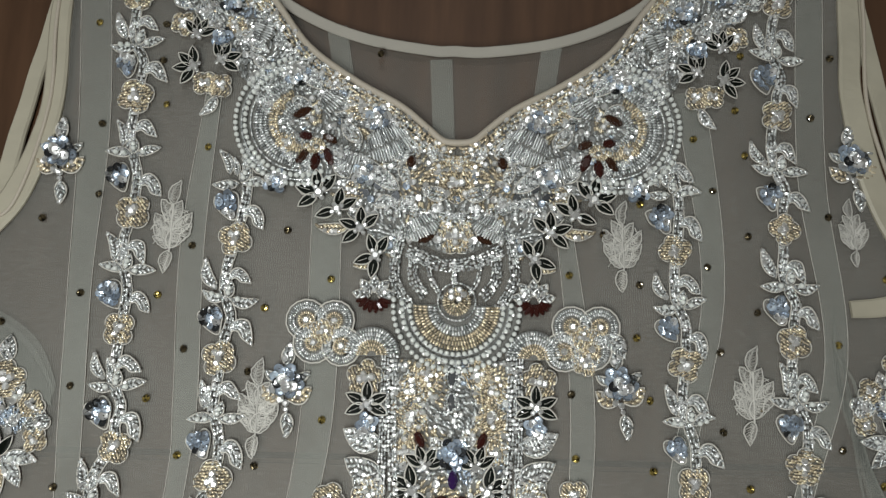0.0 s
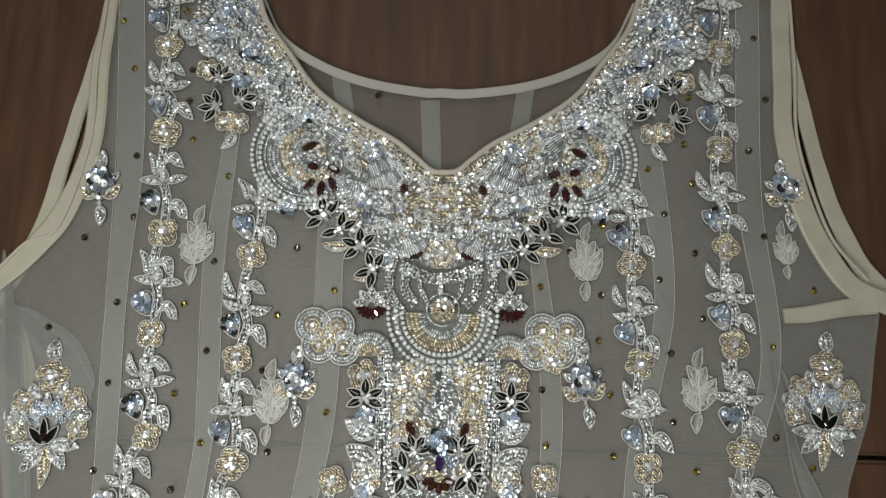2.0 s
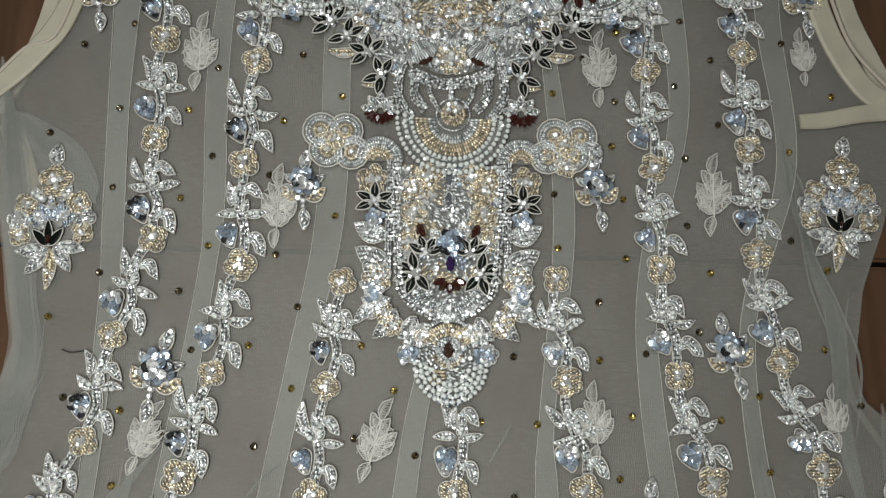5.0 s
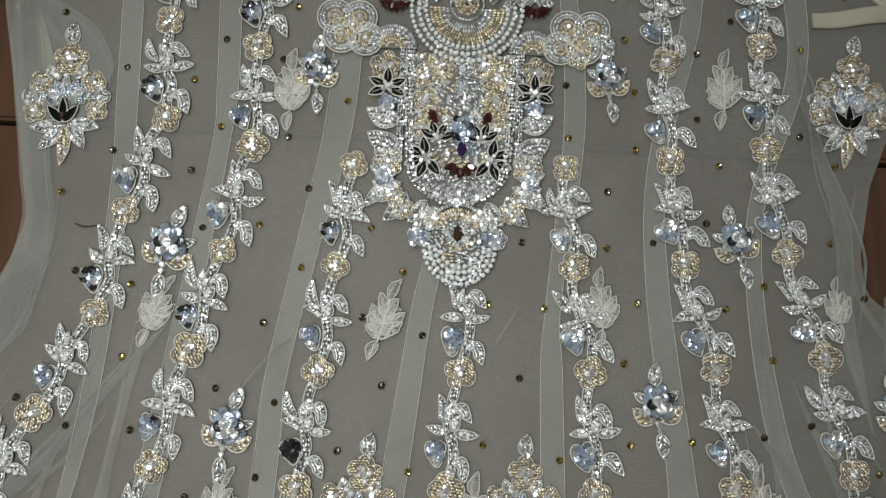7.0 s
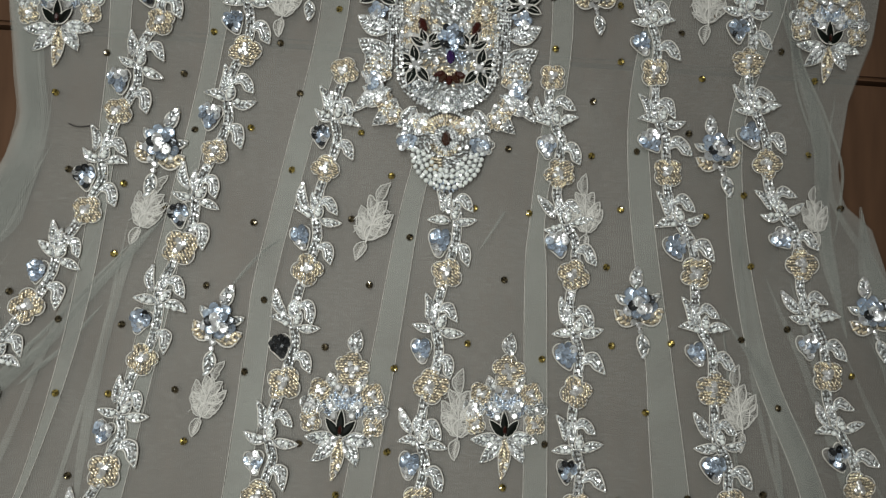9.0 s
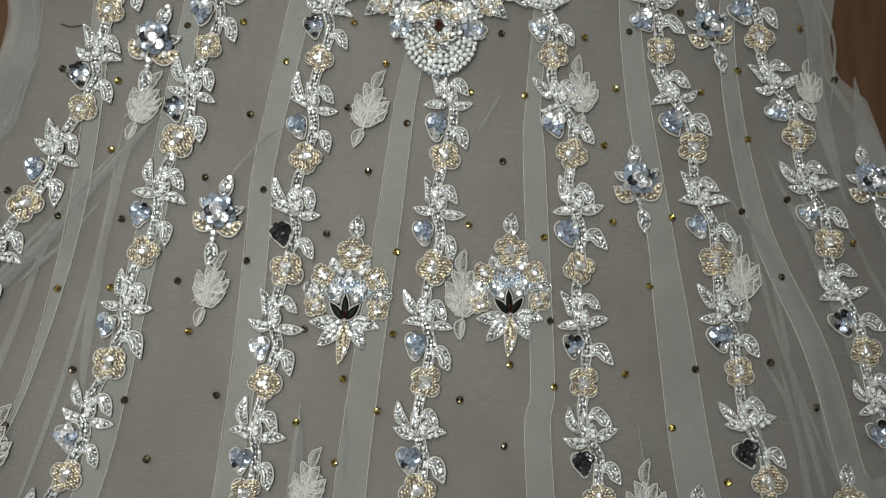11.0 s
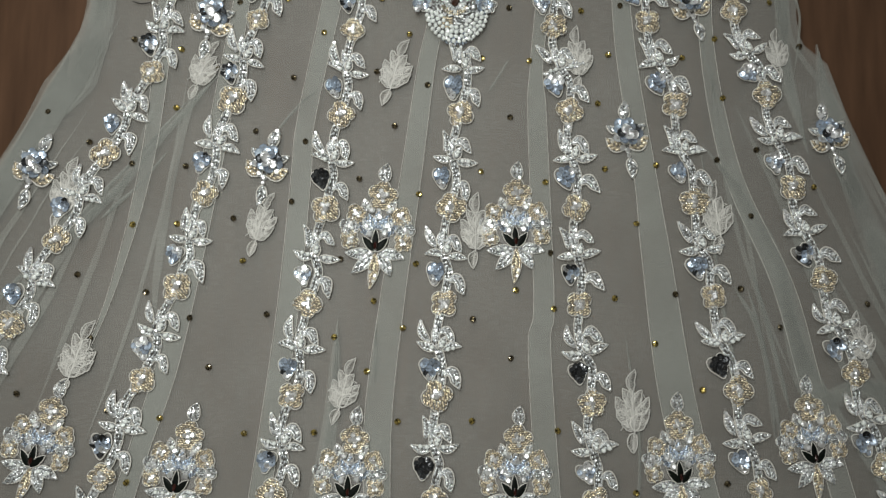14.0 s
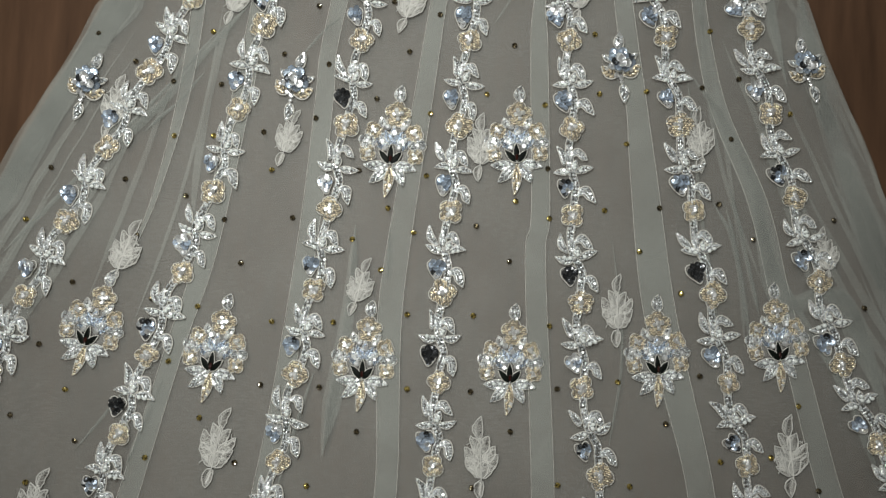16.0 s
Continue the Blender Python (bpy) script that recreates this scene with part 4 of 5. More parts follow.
def sprig_meshes():
    out = []
    B = Beads()
    bead_leaf(B, (0, 0.006), (0.001, 0.0155), 0.0052, 0.05)
    out.append(("bud", B.mesh("bud")))
    B = Beads()
    for i in range(15):
        a, q = 2.4 * i, 0.00155 * math.sqrt(i)
        B.sequin((math.cos(a) * q, math.sin(a) * q), 0.0022, CR if rng.random() < 0.35 else DS if rng.random() < 0.12 else BL, 0.0006 + 0.0002 * (15 - i), 0.45)
    out.append(("sequin_flower", B.mesh("sequin_flower")))
    for k, s in enumerate((-1, 1)):
        B = Beads()
        bead_leaf(B, (0.0010 * s, -0.0075), (0.0098 * s, -0.0020), 0.0058, -0.12 * s, GO)
        bead_leaf(B, (0.0030 * s, 0.001), (0.0090 * s, 0.0040), 0.0034, -0.1 * s, SI)
        out.append(("side_leaf", B.mesh("side_leaf")))
    B = Beads()
    B.stone((0, -0.0085), 0.0014, CR, 0.0004)
    B.stone((0.0002, -0.0110), 0.0011, CR, 0.0004)
    bead_leaf(B, (0.0002, -0.0120), (0.0010, -0.0220), 0.0048, 0.05)
    out.append(("drop_leaf", B.mesh("drop_leaf")))
    return out


SPRIG = sprig_meshes()
for p, angle, scale in (
    ((-0.2011, 0.2336), 3, 1.0), ((-0.0796, 0.1229), 0, 1.0), ((0.2011, 0.2403), 5, 1.0), ((0.081, 0.1255), 6, 1.0), ((-0.1512, 0.0216), -14, 1.15), ((-0.1121, -0.0716), -12, 1.1),
    ((0.1512, 0.0378), 14, 1.05), ((0.1094, -0.05), 5, 1.1), ((0.2362, -0.0473), 14, 1.05), ((-0.2538, -0.077), -18, 1.1),
):
    B = Beads()
    B.plate([(0.0055 * math.cos(i * 0.524), 0.0055 * math.sin(i * 0.524)) for i in range(12)], TH, -0.0004, 0.0006)
    ob = put("sprig", B.mesh("sprig"), gown, p[0], p[1], 0.0, radians(angle), scale * 1.2, "small sprig with an ice blue spangled flower")
    for name, me in SPRIG:
        put(name, me, ob)


def lace_mesh(seed):
    """A flat spray of overlapping leaves worked in close zigzag thread on a pale ground, no beads."""
    r = random.Random(seed)
    B = Beads()
    leaves = [((0, 0.0100), (0.0022, 0.0225), 0.0058, 0.12), ((-0.0004, -0.0135), (-0.0020, -0.0250), 0.0056, -0.08), ((0, -0.004), (0.0004, 0.0115), 0.0082, 0.0)]
    for s in (-1, 1):
        leaves += [((0, -0.0120), (0.0086 * s, -0.0066), 0.0060, 0.12 * s), ((0.001 * s, -0.0085), (0.0100 * s, 0.0004), 0.0064, -0.05 * s), ((0.001 * s, -0.003), (0.0090 * s, 0.0070), 0.0064, -0.10 * s), ((0.001 * s, 0.001), (0.0058 * s, 0.0118), 0.0062, 0.08 * s), ((0, -0.0125), (0.0048 * s, -0.0010), 0.0066, 0.10 * s)]
    for k, (base, tip, w, bend) in enumerate(leaves):
        tip = (tip[0] + r.uniform(-0.0012, 0.0012), tip[1] + r.uniform(-0.0012, 0.0012))
        left, right = leaf_outline(base, tip, w * r.uniform(0.88, 1.12), bend, 9)
        z = 0.00006 * k
        B.plate(left + right[-2:0:-1], LG, -0.0006 + z, 0.0003)
        B.cord([p + Vector((r.uniform(-1, 1), r.uniform(-1, 1))) * 0.0003 for p in left + right[-2:0:-1]], 0.00045, LA, 0.0001 + z, closed=True, n=4)
        zig = []
        for i in range(2, len(left) - 1):
            zig += [left[i].lerp(right[i], r.uniform(0.06, 0.2)), left[i - 1].lerp(right[i - 1], 0.5), left[i].lerp(right[i], r.uniform(0.8, 0.94)), left[i - 1].lerp(right[i - 1], 0.5)]
        B.cord(zig, 0.00042, LA, 0.0001 + z, n=3)
    for _ in range(70):
        q, a = Vector((r.gauss(0, 0.0045), r.gauss(-0.001, 0.0052))), r.uniform(0, 6.28)
        if abs(q.x) < 0.009 and abs(q.y + 0.001) < 0.0105:
            d = Vector((math.cos(a), math.sin(a))) * r.uniform(0.0012, 0.0026)
            B.cord([q - d, q + Vector((-d.y, d.x)) * 0.4, q + d], 0.00036, LA, 0.0006, n=3)
    B.cord([(0, -0.0145), (0.0002, -0.008), (0, 0.0), (0.0003, 0.0105)], 0.0006, LA, 0.0008, n=4)
    return B.mesh("lace_spray")


LACES = [lace_mesh(k) for k in range(3)]
for i, (p, angle, scale) in enumerate((
    ((-0.1418, 0.1985), 0, 0.98), ((-0.0932, 0.1107), 0, 0.98), ((0.0837, 0.1944), 2, 0.95), ((0.1458, 0.1229), 0, 0.98), ((0.1998, 0.2039), 6, 0.72), ((-0.1553, -0.0135), -18, 0.85), ((-0.0352, -0.0125), -14, 0.95), ((0.0796, -0.0014), 4, 0.90), ((0.2066, 0.0041), 8, 0.7),
    ((0.1647, -0.1013), 8, 0.95), ((0.0162, -0.1121), 0, 0.98), ((-0.1148, -0.1107), -14, 0.85), ((-0.2201, -0.193), -16, 1.0), ((-0.2349, -0.0932), -12, 0.95), ((-0.1499, -0.3186), -10, 1.1), ((-0.0612, -0.2100), -12, 0.85), ((0.023, -0.3186), 4, 1.1), ((0.1107, -0.2190), 3, 1.0), ((0.2255, -0.3092), 6, 1.1), ((0.2497, -0.1769), 8, 0.8), ((-0.2673, -0.3618), -12, 1.1),
)):
    put("lace_spray", LACES[i % 3], gown, p[0], p[1], 0.0, radians(angle), scale, "flat ivory lace leaf spray")

# ---- scattered rhinestones ----
STONES_UPPER = [(-0.161, 0.344), (-0.199, 0.336), (0.189, 0.336), (-0.189, 0.305), (-0.154, 0.305), (0.147, 0.296), (0.194, 0.296), (-0.041, 0.292), (-0.154, 0.285), (0.143, 0.266), (0.182, 0.263), (-0.15, 0.261), (-0.182, 0.25), (0.121, 0.25), (0.147, 0.242), (-0.127, 0.239), (0.13, 0.223), (0.093, 0.215), (-0.18, 0.213), (0.188, 0.211), (-0.207, 0.2), (0.147, 0.2), (0.074, 0.199), (-0.084, 0.197), (-0.131, 0.188), (0.126, 0.184), (0.215, 0.18), (0.057, 0.178), (0.092, 0.174), (-0.061, 0.173), (-0.184, 0.163), (-0.146, 0.163), (0.15, 0.162), (-0.093, 0.158), (-0.221, 0.148), (0.09, 0.148), (0.189, 0.147), (0.131, 0.142), (-0.131, 0.137), (-0.099, 0.127), (0.058, 0.12), (-0.184, 0.118), (0.096, 0.118)]
STONES_BUST = [(0.15, 0.115), (-0.147, 0.113), (-0.062, 0.105), (0.131, 0.104), (0.188, 0.097), (0.06, 0.09), (-0.13, 0.087), (0.097, 0.085), (-0.093, 0.083), (0.207, 0.081), (0.143, 0.078), (-0.187, 0.071), (-0.144, 0.062), (0.082, 0.061), (-0.08, 0.055), (-0.212, 0.047), (0.136, 0.046), (0.203, 0.038), (-0.045, 0.035), (-0.105, 0.034), (0.107, 0.034), (-0.135, 0.031), (0.036, 0.031), (0.082, 0.03), (0.167, 0.013), (-0.081, 0.012), (-0.027, 0.012), (0.221, 0.009), (-0.2, 0.005), (0.099, 0.001), (0.146, 0.0), (-0.17, -0.001), (0.019, -0.003), (0.049, -0.004), (-0.147, -0.012), (-0.047, -0.013), (-0.099, -0.018), (-0.015, -0.021), (0.171, -0.026), (0.092, -0.031), (-0.171, -0.039), (0.037, -0.041), (-0.25, -0.043)]
STONES_WAIST = [(-0.035, -0.048), (-0.121, -0.053), (0.191, -0.059), (-0.09, -0.059), (-0.223, -0.062), (0.166, -0.066), (0.128, -0.07), (0.096, -0.073), (-0.196, -0.075), (-0.163, -0.076), (0.019, -0.076), (0.059, -0.082), (-0.056, -0.082), (0.226, -0.082), (-0.019, -0.091), (-0.097, -0.097), (0.186, -0.101), (0.115, -0.107), (-0.132, -0.108), (-0.166, -0.112), (-0.193, -0.113), (0.062, -0.126), (-0.066, -0.132), (-0.02, -0.134), (-0.125, -0.134), (-0.275, -0.138), (-0.224, -0.144), (0.178, -0.146), (0.041, -0.149), (0.138, -0.15), (0.101, -0.153), (-0.182, -0.154), (0.255, -0.154), (-0.045, -0.157), (0.064, -0.16), (-0.109, -0.166), (0.015, -0.167), (-0.155, -0.169), (0.201, -0.169), (-0.027, -0.173), (-0.289, -0.174), (-0.068, -0.179), (0.125, -0.18)]
STONES_SKIRT = [(-0.213, -0.182), (0.038, -0.19), (-0.142, -0.198), (-0.048, -0.199), (0.153, -0.207), (0.275, -0.212), (-0.254, -0.215), (-0.2, -0.224), (0.015, -0.227), (-0.169, -0.228), (-0.029, -0.228), (0.066, -0.232), (-0.078, -0.235), (-0.119, -0.236), (-0.273, -0.257), (0.166, -0.261), (-0.186, -0.265), (0.112, -0.267), (0.072, -0.273), (-0.027, -0.277), (0.015, -0.277), (-0.124, -0.278), (-0.085, -0.278), (0.231, -0.278), (-0.253, -0.286), (0.144, -0.293), (-0.163, -0.301), (0.042, -0.302), (-0.288, -0.304), (-0.059, -0.306), (0.213, -0.312), (0.18, -0.316), (-0.244, -0.319), (-0.197, -0.328), (-0.138, -0.329), (0.244, -0.332), (0.121, -0.334), (0.074, -0.335), (0.018, -0.339), (-0.09, -0.342), (-0.274, -0.347)]
B = Beads()
B.gem(0.0020, SI)
rhinestone = B.mesh("rhinestone")
rhinestone.materials[0] = TOPAZ
smoky = rhinestone.copy()
smoky.materials[0] = SMOKE
pick = random.Random(3)
for group in (STONES_UPPER, STONES_BUST, STONES_WAIST, STONES_SKIRT):
    for x, y in group:
        ob = put("rhinestone", rhinestone if pick.random() < 0.45 else smoky, gown, x, y, -0.0004, pick.uniform(0, 6))
        ob.rotation_euler = (pick.uniform(-0.4, 0.4), pick.uniform(-0.4, 0.4), pick.uniform(0, 6))

# ======== the jewelled yoke ========
YOKE_EDGE = [(-0.1539, 0.3699), (-0.1539, 0.347), (-0.1593, 0.3294), (-0.1485, 0.3159), (-0.1364, 0.3092), (-0.1202, 0.2876), (-0.1053, 0.2673), (-0.0796, 0.2214), (-0.0607, 0.2147), (-0.0432, 0.1971), (-0.0297, 0.1809), (-0.027, 0.1971), (-0.0081, 0.1877), (0.0014, 0.189)]
half_poly = YOKE_EDGE + [(x, y - 0.002) for x, y in NECK[::-1]]
B = Beads()
B.plate([(x, y) for x, y in half_poly], TH, -0.0006, 0.0003)
yoke_me = B.mesh("yoke")
yoke_me.materials[0] = NET_BACKING
yoke = put("yoke", yoke_me, gown, label="jewelled yoke crusted with silver beads, pearls and coloured stones")
put("yoke_backing", yoke_me, yoke, scale=-1)
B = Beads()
# dark ground sheet that paints the shade between the beads
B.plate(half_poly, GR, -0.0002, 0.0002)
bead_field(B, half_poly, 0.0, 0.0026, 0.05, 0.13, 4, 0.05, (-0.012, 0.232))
mesh = B.mesh("bead_filling")
for s in (1, -1):
    tagged(put("bead_filling", mesh, yoke, scale=s), kind="stuff")


def both(name, fill, label="", parent=None):
    """One mesh and its mirror image on the other side of the centre front."""
    B = Beads()
    fill(B)
    me = B.mesh(name)
    for s in (1, -1):
        put(name, me, parent or yoke, 0, 0, 0.0006, 0, s, label)


def single(name, fill, label="", parent=None, z=0.0006):
    B = Beads()
    fill(B)
    return put(name, B.mesh(name), parent or yoke, 0, 0, z, 0, 1, label)


pearl_ball = Beads()
pearl_ball.ball((0, 0), 0.00145, PE)
PEARL_MESH = pearl_ball.mesh("pearl")


def pearl_arc(parent, c, r, a0, a1, mirror=False, size=1.0):
    count = int(abs(a1 - a0) * r / (0.0031 * size))
    for i in range(count):
        a = a0 + (a1 - a0) * (i + 0.5) / count
        for s in ((1, -1) if mirror else (1,)):
            put("pearl", PEARL_MESH, parent, s * (c[0] + r * math.cos(a)), c[1] + r * math.sin(a), 0.0012, 0, size * rng.uniform(0.92, 1.05))


# shoulder fans with pearl borders
FAN = (-0.0796, 0.2538)
FAN_R = 0.0337


def fan(B):
    a0, a1 = radians(108), radians(292)
    disc(B, FAN, FAN_R * 1.02, a0, a1)
    ring_rows(B, FAN, FAN_R * 0.78, FAN_R * 0.80, a0, a1, SI, 0.0004, 0.0022, False)
    ring_rows(B, FAN, FAN_R * 0.56, FAN_R * 0.72, a0, a1, SI, 0.0006, 0.0024)
    ring_rows(B, FAN, FAN_R * 0.40, FAN_R * 0.50, a0, a1, GO, 0.0008, 0.0024)
    ring_rows(B, FAN, FAN_R * 0.22, FAN_R * 0.33, a0, a1, SI, 0.0008, 0.0022)
    ring_rows(B, FAN, FAN_R * 0.92, FAN_R * 0.93, a0, a1, SI, 0.0004, 0.0020, False)


both("shoulder_fan", fan, "ribbed fan of silver and gold beads")
pearl_arc(yoke, FAN, FAN_R * 1.0, radians(100), radians(300), True)
pearl_arc(yoke, FAN, FAN_R * 0.86, radians(104), radians(296), True)


for p, ang, ln, m in (((-0.0796, 0.2579), 0.4, 2.6, AM), ((-0.077, 0.2457), -0.2, 1.8, GA), ((-0.0783, 0.2349), 1.0, 2.5, AM), ((-0.0716, 0.2322), 1.4, 2.5, GA), ((-0.0648, 0.2349), 2.0, 2.6, GA), ((-0.0648, 0.2444), 2.7, 2.2, AM), ((-0.023, 0.2336), 1.3, 1.7, AM), ((-0.0149, 0.1944), 0.3, 2.4, AM)):
    both("navette_stone", lambda B: B.stone(p, 0.0024, m, 0.0014, ln * 0.8, ang), "smoky topaz navette stone")
both("gold_boss", lambda B: ring_rows(B, (-0.0716, 0.2403), 0.0022, 0.0046, 0, 6.28, GO, 0.0006, 0.0018))
for p, r, n, m in (((-0.05, 0.2619), 0.0080, 5, GO), ((-0.131, 0.2727), 0.0068, 4, GO), ((-0.1229, 0.2714), 0.0068, 4, GO), ((-0.1067, 0.32), 0.0070, 5, GO), ((-0.1539, 0.3281), 0.0080, 5, SI), ((-0.1444, 0.3051), 0.0070, 5, GO), ((-0.108, 0.297), 0.0075, 5, SI), ((-0.1323, 0.3119), 0.0070, 5, SI), ((-0.0635, 0.2741), 0.0065, 5, GO), ((-0.0324, 0.2362), 0.0060, 5, SI)):
    both("yoke_flower", lambda B: bead_flower(B, p, r, n, m, p[1] * 90), "beaded yoke flower")
both("yoke_leaf", lambda B: bead_leaf(B, (-0.1242, 0.266), (-0.1323, 0.2552), 0.0056, 0.1))
for p, r in (((-0.0824, 0.2781), 0.0066), ((-0.0405, 0.2552), 0.0072), ((-0.0459, 0.2268), 0.0070), ((-0.1188, 0.3172), 0.0065), ((-0.0905, 0.2214), 0.0062), ((-0.1391, 0.3281), 0.0055), ((-0.135, 0.3429), 0.0060), ((-0.1215, 0.3402), 0.0060), ((-0.1229, 0.297), 0.0052)):
    def spangles(B):
        for i in range(13):
            a, q = 2.4 * i, r * 0.24 * math.sqrt(i)
            B.sequin((p[0] + math.cos(a) * q, p[1] + math.sin(a) * q), 0.0022, CR if rng.random() < 0.45 else DS if rng.random() < 0.12 else BL, 0.0012 + 0.00015 * (13 - i), 0.45)
    both("rosette", spangles, "ice blue spangled rosette")
for c, t, w, m in (((-0.0189, 0.2376), (-0.0405, 0.2471), 0.0140, SI), ((-0.0108, 0.2039), (-0.0243, 0.1944), 0.0130, SI), ((-0.0284, 0.2187), (-0.0486, 0.2362), 0.0085, SI), ((-0.0905, 0.2848), (-0.0688, 0.27), 0.0090, SI), ((-0.0041, 0.216), (-0.0175, 0.2201), 0.0075, SI), ((-0.0486, 0.243), (-0.0594, 0.2552), 0.0075, SI), ((-0.054, 0.2241), (-0.0621, 0.2376), 0.0080, SI)):
    both("shell", lambda B: bead_leaf(B, c, t, w, 0.05, m, 0.0008, bead=0.0023), "ribbed silver bead shell")


def rib_shell(B, c, wide, high, angle):
    """A domed oval of long tube beads laid side by side in two courses, edged with crystals."""
    c = Vector(c)
    ex, ey = Vector((math.cos(angle), math.sin(angle))), Vector((-math.sin(angle), math.cos(angle)))
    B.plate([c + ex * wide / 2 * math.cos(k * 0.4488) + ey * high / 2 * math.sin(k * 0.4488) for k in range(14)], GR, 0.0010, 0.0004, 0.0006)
    count = int(wide / 0.00135)
    for k in range(count):
        u = -1 + 2 * (k + 0.5) / count
        chord = high * math.sqrt(1 - u * u)
        for side in (-0.25, 0.25):
            q = c + ex * u * wide / 2 + ey * chord * side
            B.bugle(q, angle + math.pi / 2 + u * 0.25 + rng.uniform(-0.06, 0.06), max(0.0016, chord * 0.48), 0.00062, SI, 0.0018 + 0.0008 * (1 - abs(u)))
    for k in range(7):
        a = angle + 0.3 + k * 0.42
        B.stone(c + Vector((math.cos(a), math.sin(a))) * high * 0.56, 0.0011, CR, 0.0016)


for p, wide, high, a in (((-0.0350, 0.2425), 0.0230, 0.0190, 0.45), ((-0.0650, 0.2640), 0.0130, 0.0110, 0.9), ((-0.0165, 0.2000), 0.0190, 0.0125, 0.55), ((-0.1020, 0.3010), 0.0125, 0.0110, 1.2), ((-0.0530, 0.2310), 0.0130, 0.0105, -0.3)):
    both("rib_shell", lambda B: rib_shell(B, p, wide, high, a), "domed shell of long silver tube beads")
spots, r = [], random.Random(21)
while len(spots) < 30:
    q = Vector((r.uniform(-0.155, -0.004), r.uniform(0.165, 0.365)))
    if inside(q, half_poly) and all((q - o).length > 0.0088 for o in spots):
        spots.append(q)
for q in spots:
    a = noise.noise(Vector((q.x * 38, q.y * 38, 4))) * 5 + r.uniform(-0.4, 0.4)
    d = Vector((math.cos(a), math.sin(a))) * r.uniform(0.0042, 0.0062)
    if r.random() < 0.72:
        both("yoke_leaf", lambda B: bead_leaf(B, q - d, q + d, r.uniform(0.0050, 0.0068), r.uniform(-0.15, 0.15), GO if r.random() < 0.15 else SI, 0.0004))
    else:
        both("yoke_flower", lambda B: bead_flower(B, q, r.uniform(0.0046, 0.0060), 5, GO if r.random() < 0.4 else SI, a, 0.0004), "small beaded yoke flower")
for p, q in (((-0.0378, 0.2187), (-0.0419, 0.2241)), ((-0.0432, 0.216), (-0.0513, 0.2174)), ((-0.0311, 0.212), (-0.0297, 0.2187))):
    both("dark_opening", lambda B: B.plate(sum(([*leaf_outline(p, q, 0.0042)[0]], [*leaf_outline(p, q, 0.0042)[1]][-2:0:-1]), []), DS, 0.0012, 0.0004), "dark grey drop")


for p, n, angs in (((-0.1364, 0.2984), 0.0100, (60, 95, 130, 20)), ((-0.1364, 0.2808), 0.0110, (100, 140, 185, 235)), ((-0.1229, 0.2848), 0.0105, (20, 70, 110, 330)), ((-0.0688, 0.216), 0.0120, (50, 100, 165, 215)), ((-0.0594, 0.2079), 0.0110, (30, 80, 200)), ((-0.0473, 0.1985), 0.0110, (40, 90, 160, 220)), ((-0.0392, 0.185), 0.0110, (60, 110, 200, 260))):
    both("black_flower", lambda B: dark_flower(B, p, n, angs, 0.0012), "black navette flower edged with pale thread")
for p, q, w in (((-0.0527, 0.1998), (-0.0702, 0.1998), 0.0058), ((-0.0378, 0.1863), (-0.05, 0.1796), 0.0070)):
    both("gold_leaf", lambda B: bead_leaf(B, p, q, w, 0.1, GO))


def centre_top(B):
    bead_flower(B, (-0.0, 0.2228), 0.0100, 6, GO, 0.5)
    bead_flower(B, (0.0, 0.1958), 0.0092, 6, GO, 0.0)
    ring_rows(B, (-0.0, 0.2228), 0.0112, 0.0150, 0.3, 2.84, GO, 0.0004, 0.0022)


single("centre_flower", centre_top, "gold beaded flowers at the centre front")


# openwork lattice
def lattice(B):
    rope(B, [(-0.0311, 0.212), (-0.0162, 0.2066), (0.0, 0.2052), (0.0175, 0.2079), (0.0311, 0.2133)], SI, 0.0008, 0.0021, 0.25, 4)
    rope(B, [(-0.023, 0.1877), (-0.0108, 0.1823), (0.0, 0.1809), (0.0121, 0.1836), (0.023, 0.189)], SI, 0.0008, 0.0021, 0.25, 5)
    for i, (p, q, r) in enumerate((((-0.027, 0.1971), (-0.0297, 0.1755), (-0.0216, 0.1593)), ((-0.0203, 0.1863), (-0.0203, 0.1742), (-0.0135, 0.1647)), ((-0.0135, 0.1836), (-0.0108, 0.1728), (-0.0054, 0.1647)), ((0.0, 0.1823), (0.0, 0.1742), (0.0, 0.1661)))):
        rope(B, [p, q, r], SI, 0.0008, 0.0021, 0.25, 4 if i < 2 else 2)
        rope(B, [(-p[0], p[1]), (-q[0], q[1]), (-r[0], r[1])], SI, 0.0008, 0.0021, 0.25, 4 if i < 2 else 2)


single("lattice", lattice, "openwork bead lattice above the medallion")


GAR = (-0.0392, 0.1647)
for i in range(8):
    a = radians(198 + i * 20)
    both("garnet", lambda B: B.stone((GAR[0] + 0.0062 * math.cos(a), GAR[1] + 0.0050 * math.sin(a)), 0.0014, GA, 0.0012, 2.3, a), "dark garnet petal stone")
for a in (10, 50, 90, 130, 170):
    d = Vector((math.cos(radians(a)), math.sin(radians(a))))
    both("cap_leaf", lambda B: bead_leaf(B, Vector(GAR) + d * 0.002, Vector(GAR) + d * 0.0108, 0.0052, 0, SI, 0.0006))

# round medallion
MED = (0.0014, 0.1607)
MED_R = 0.0297


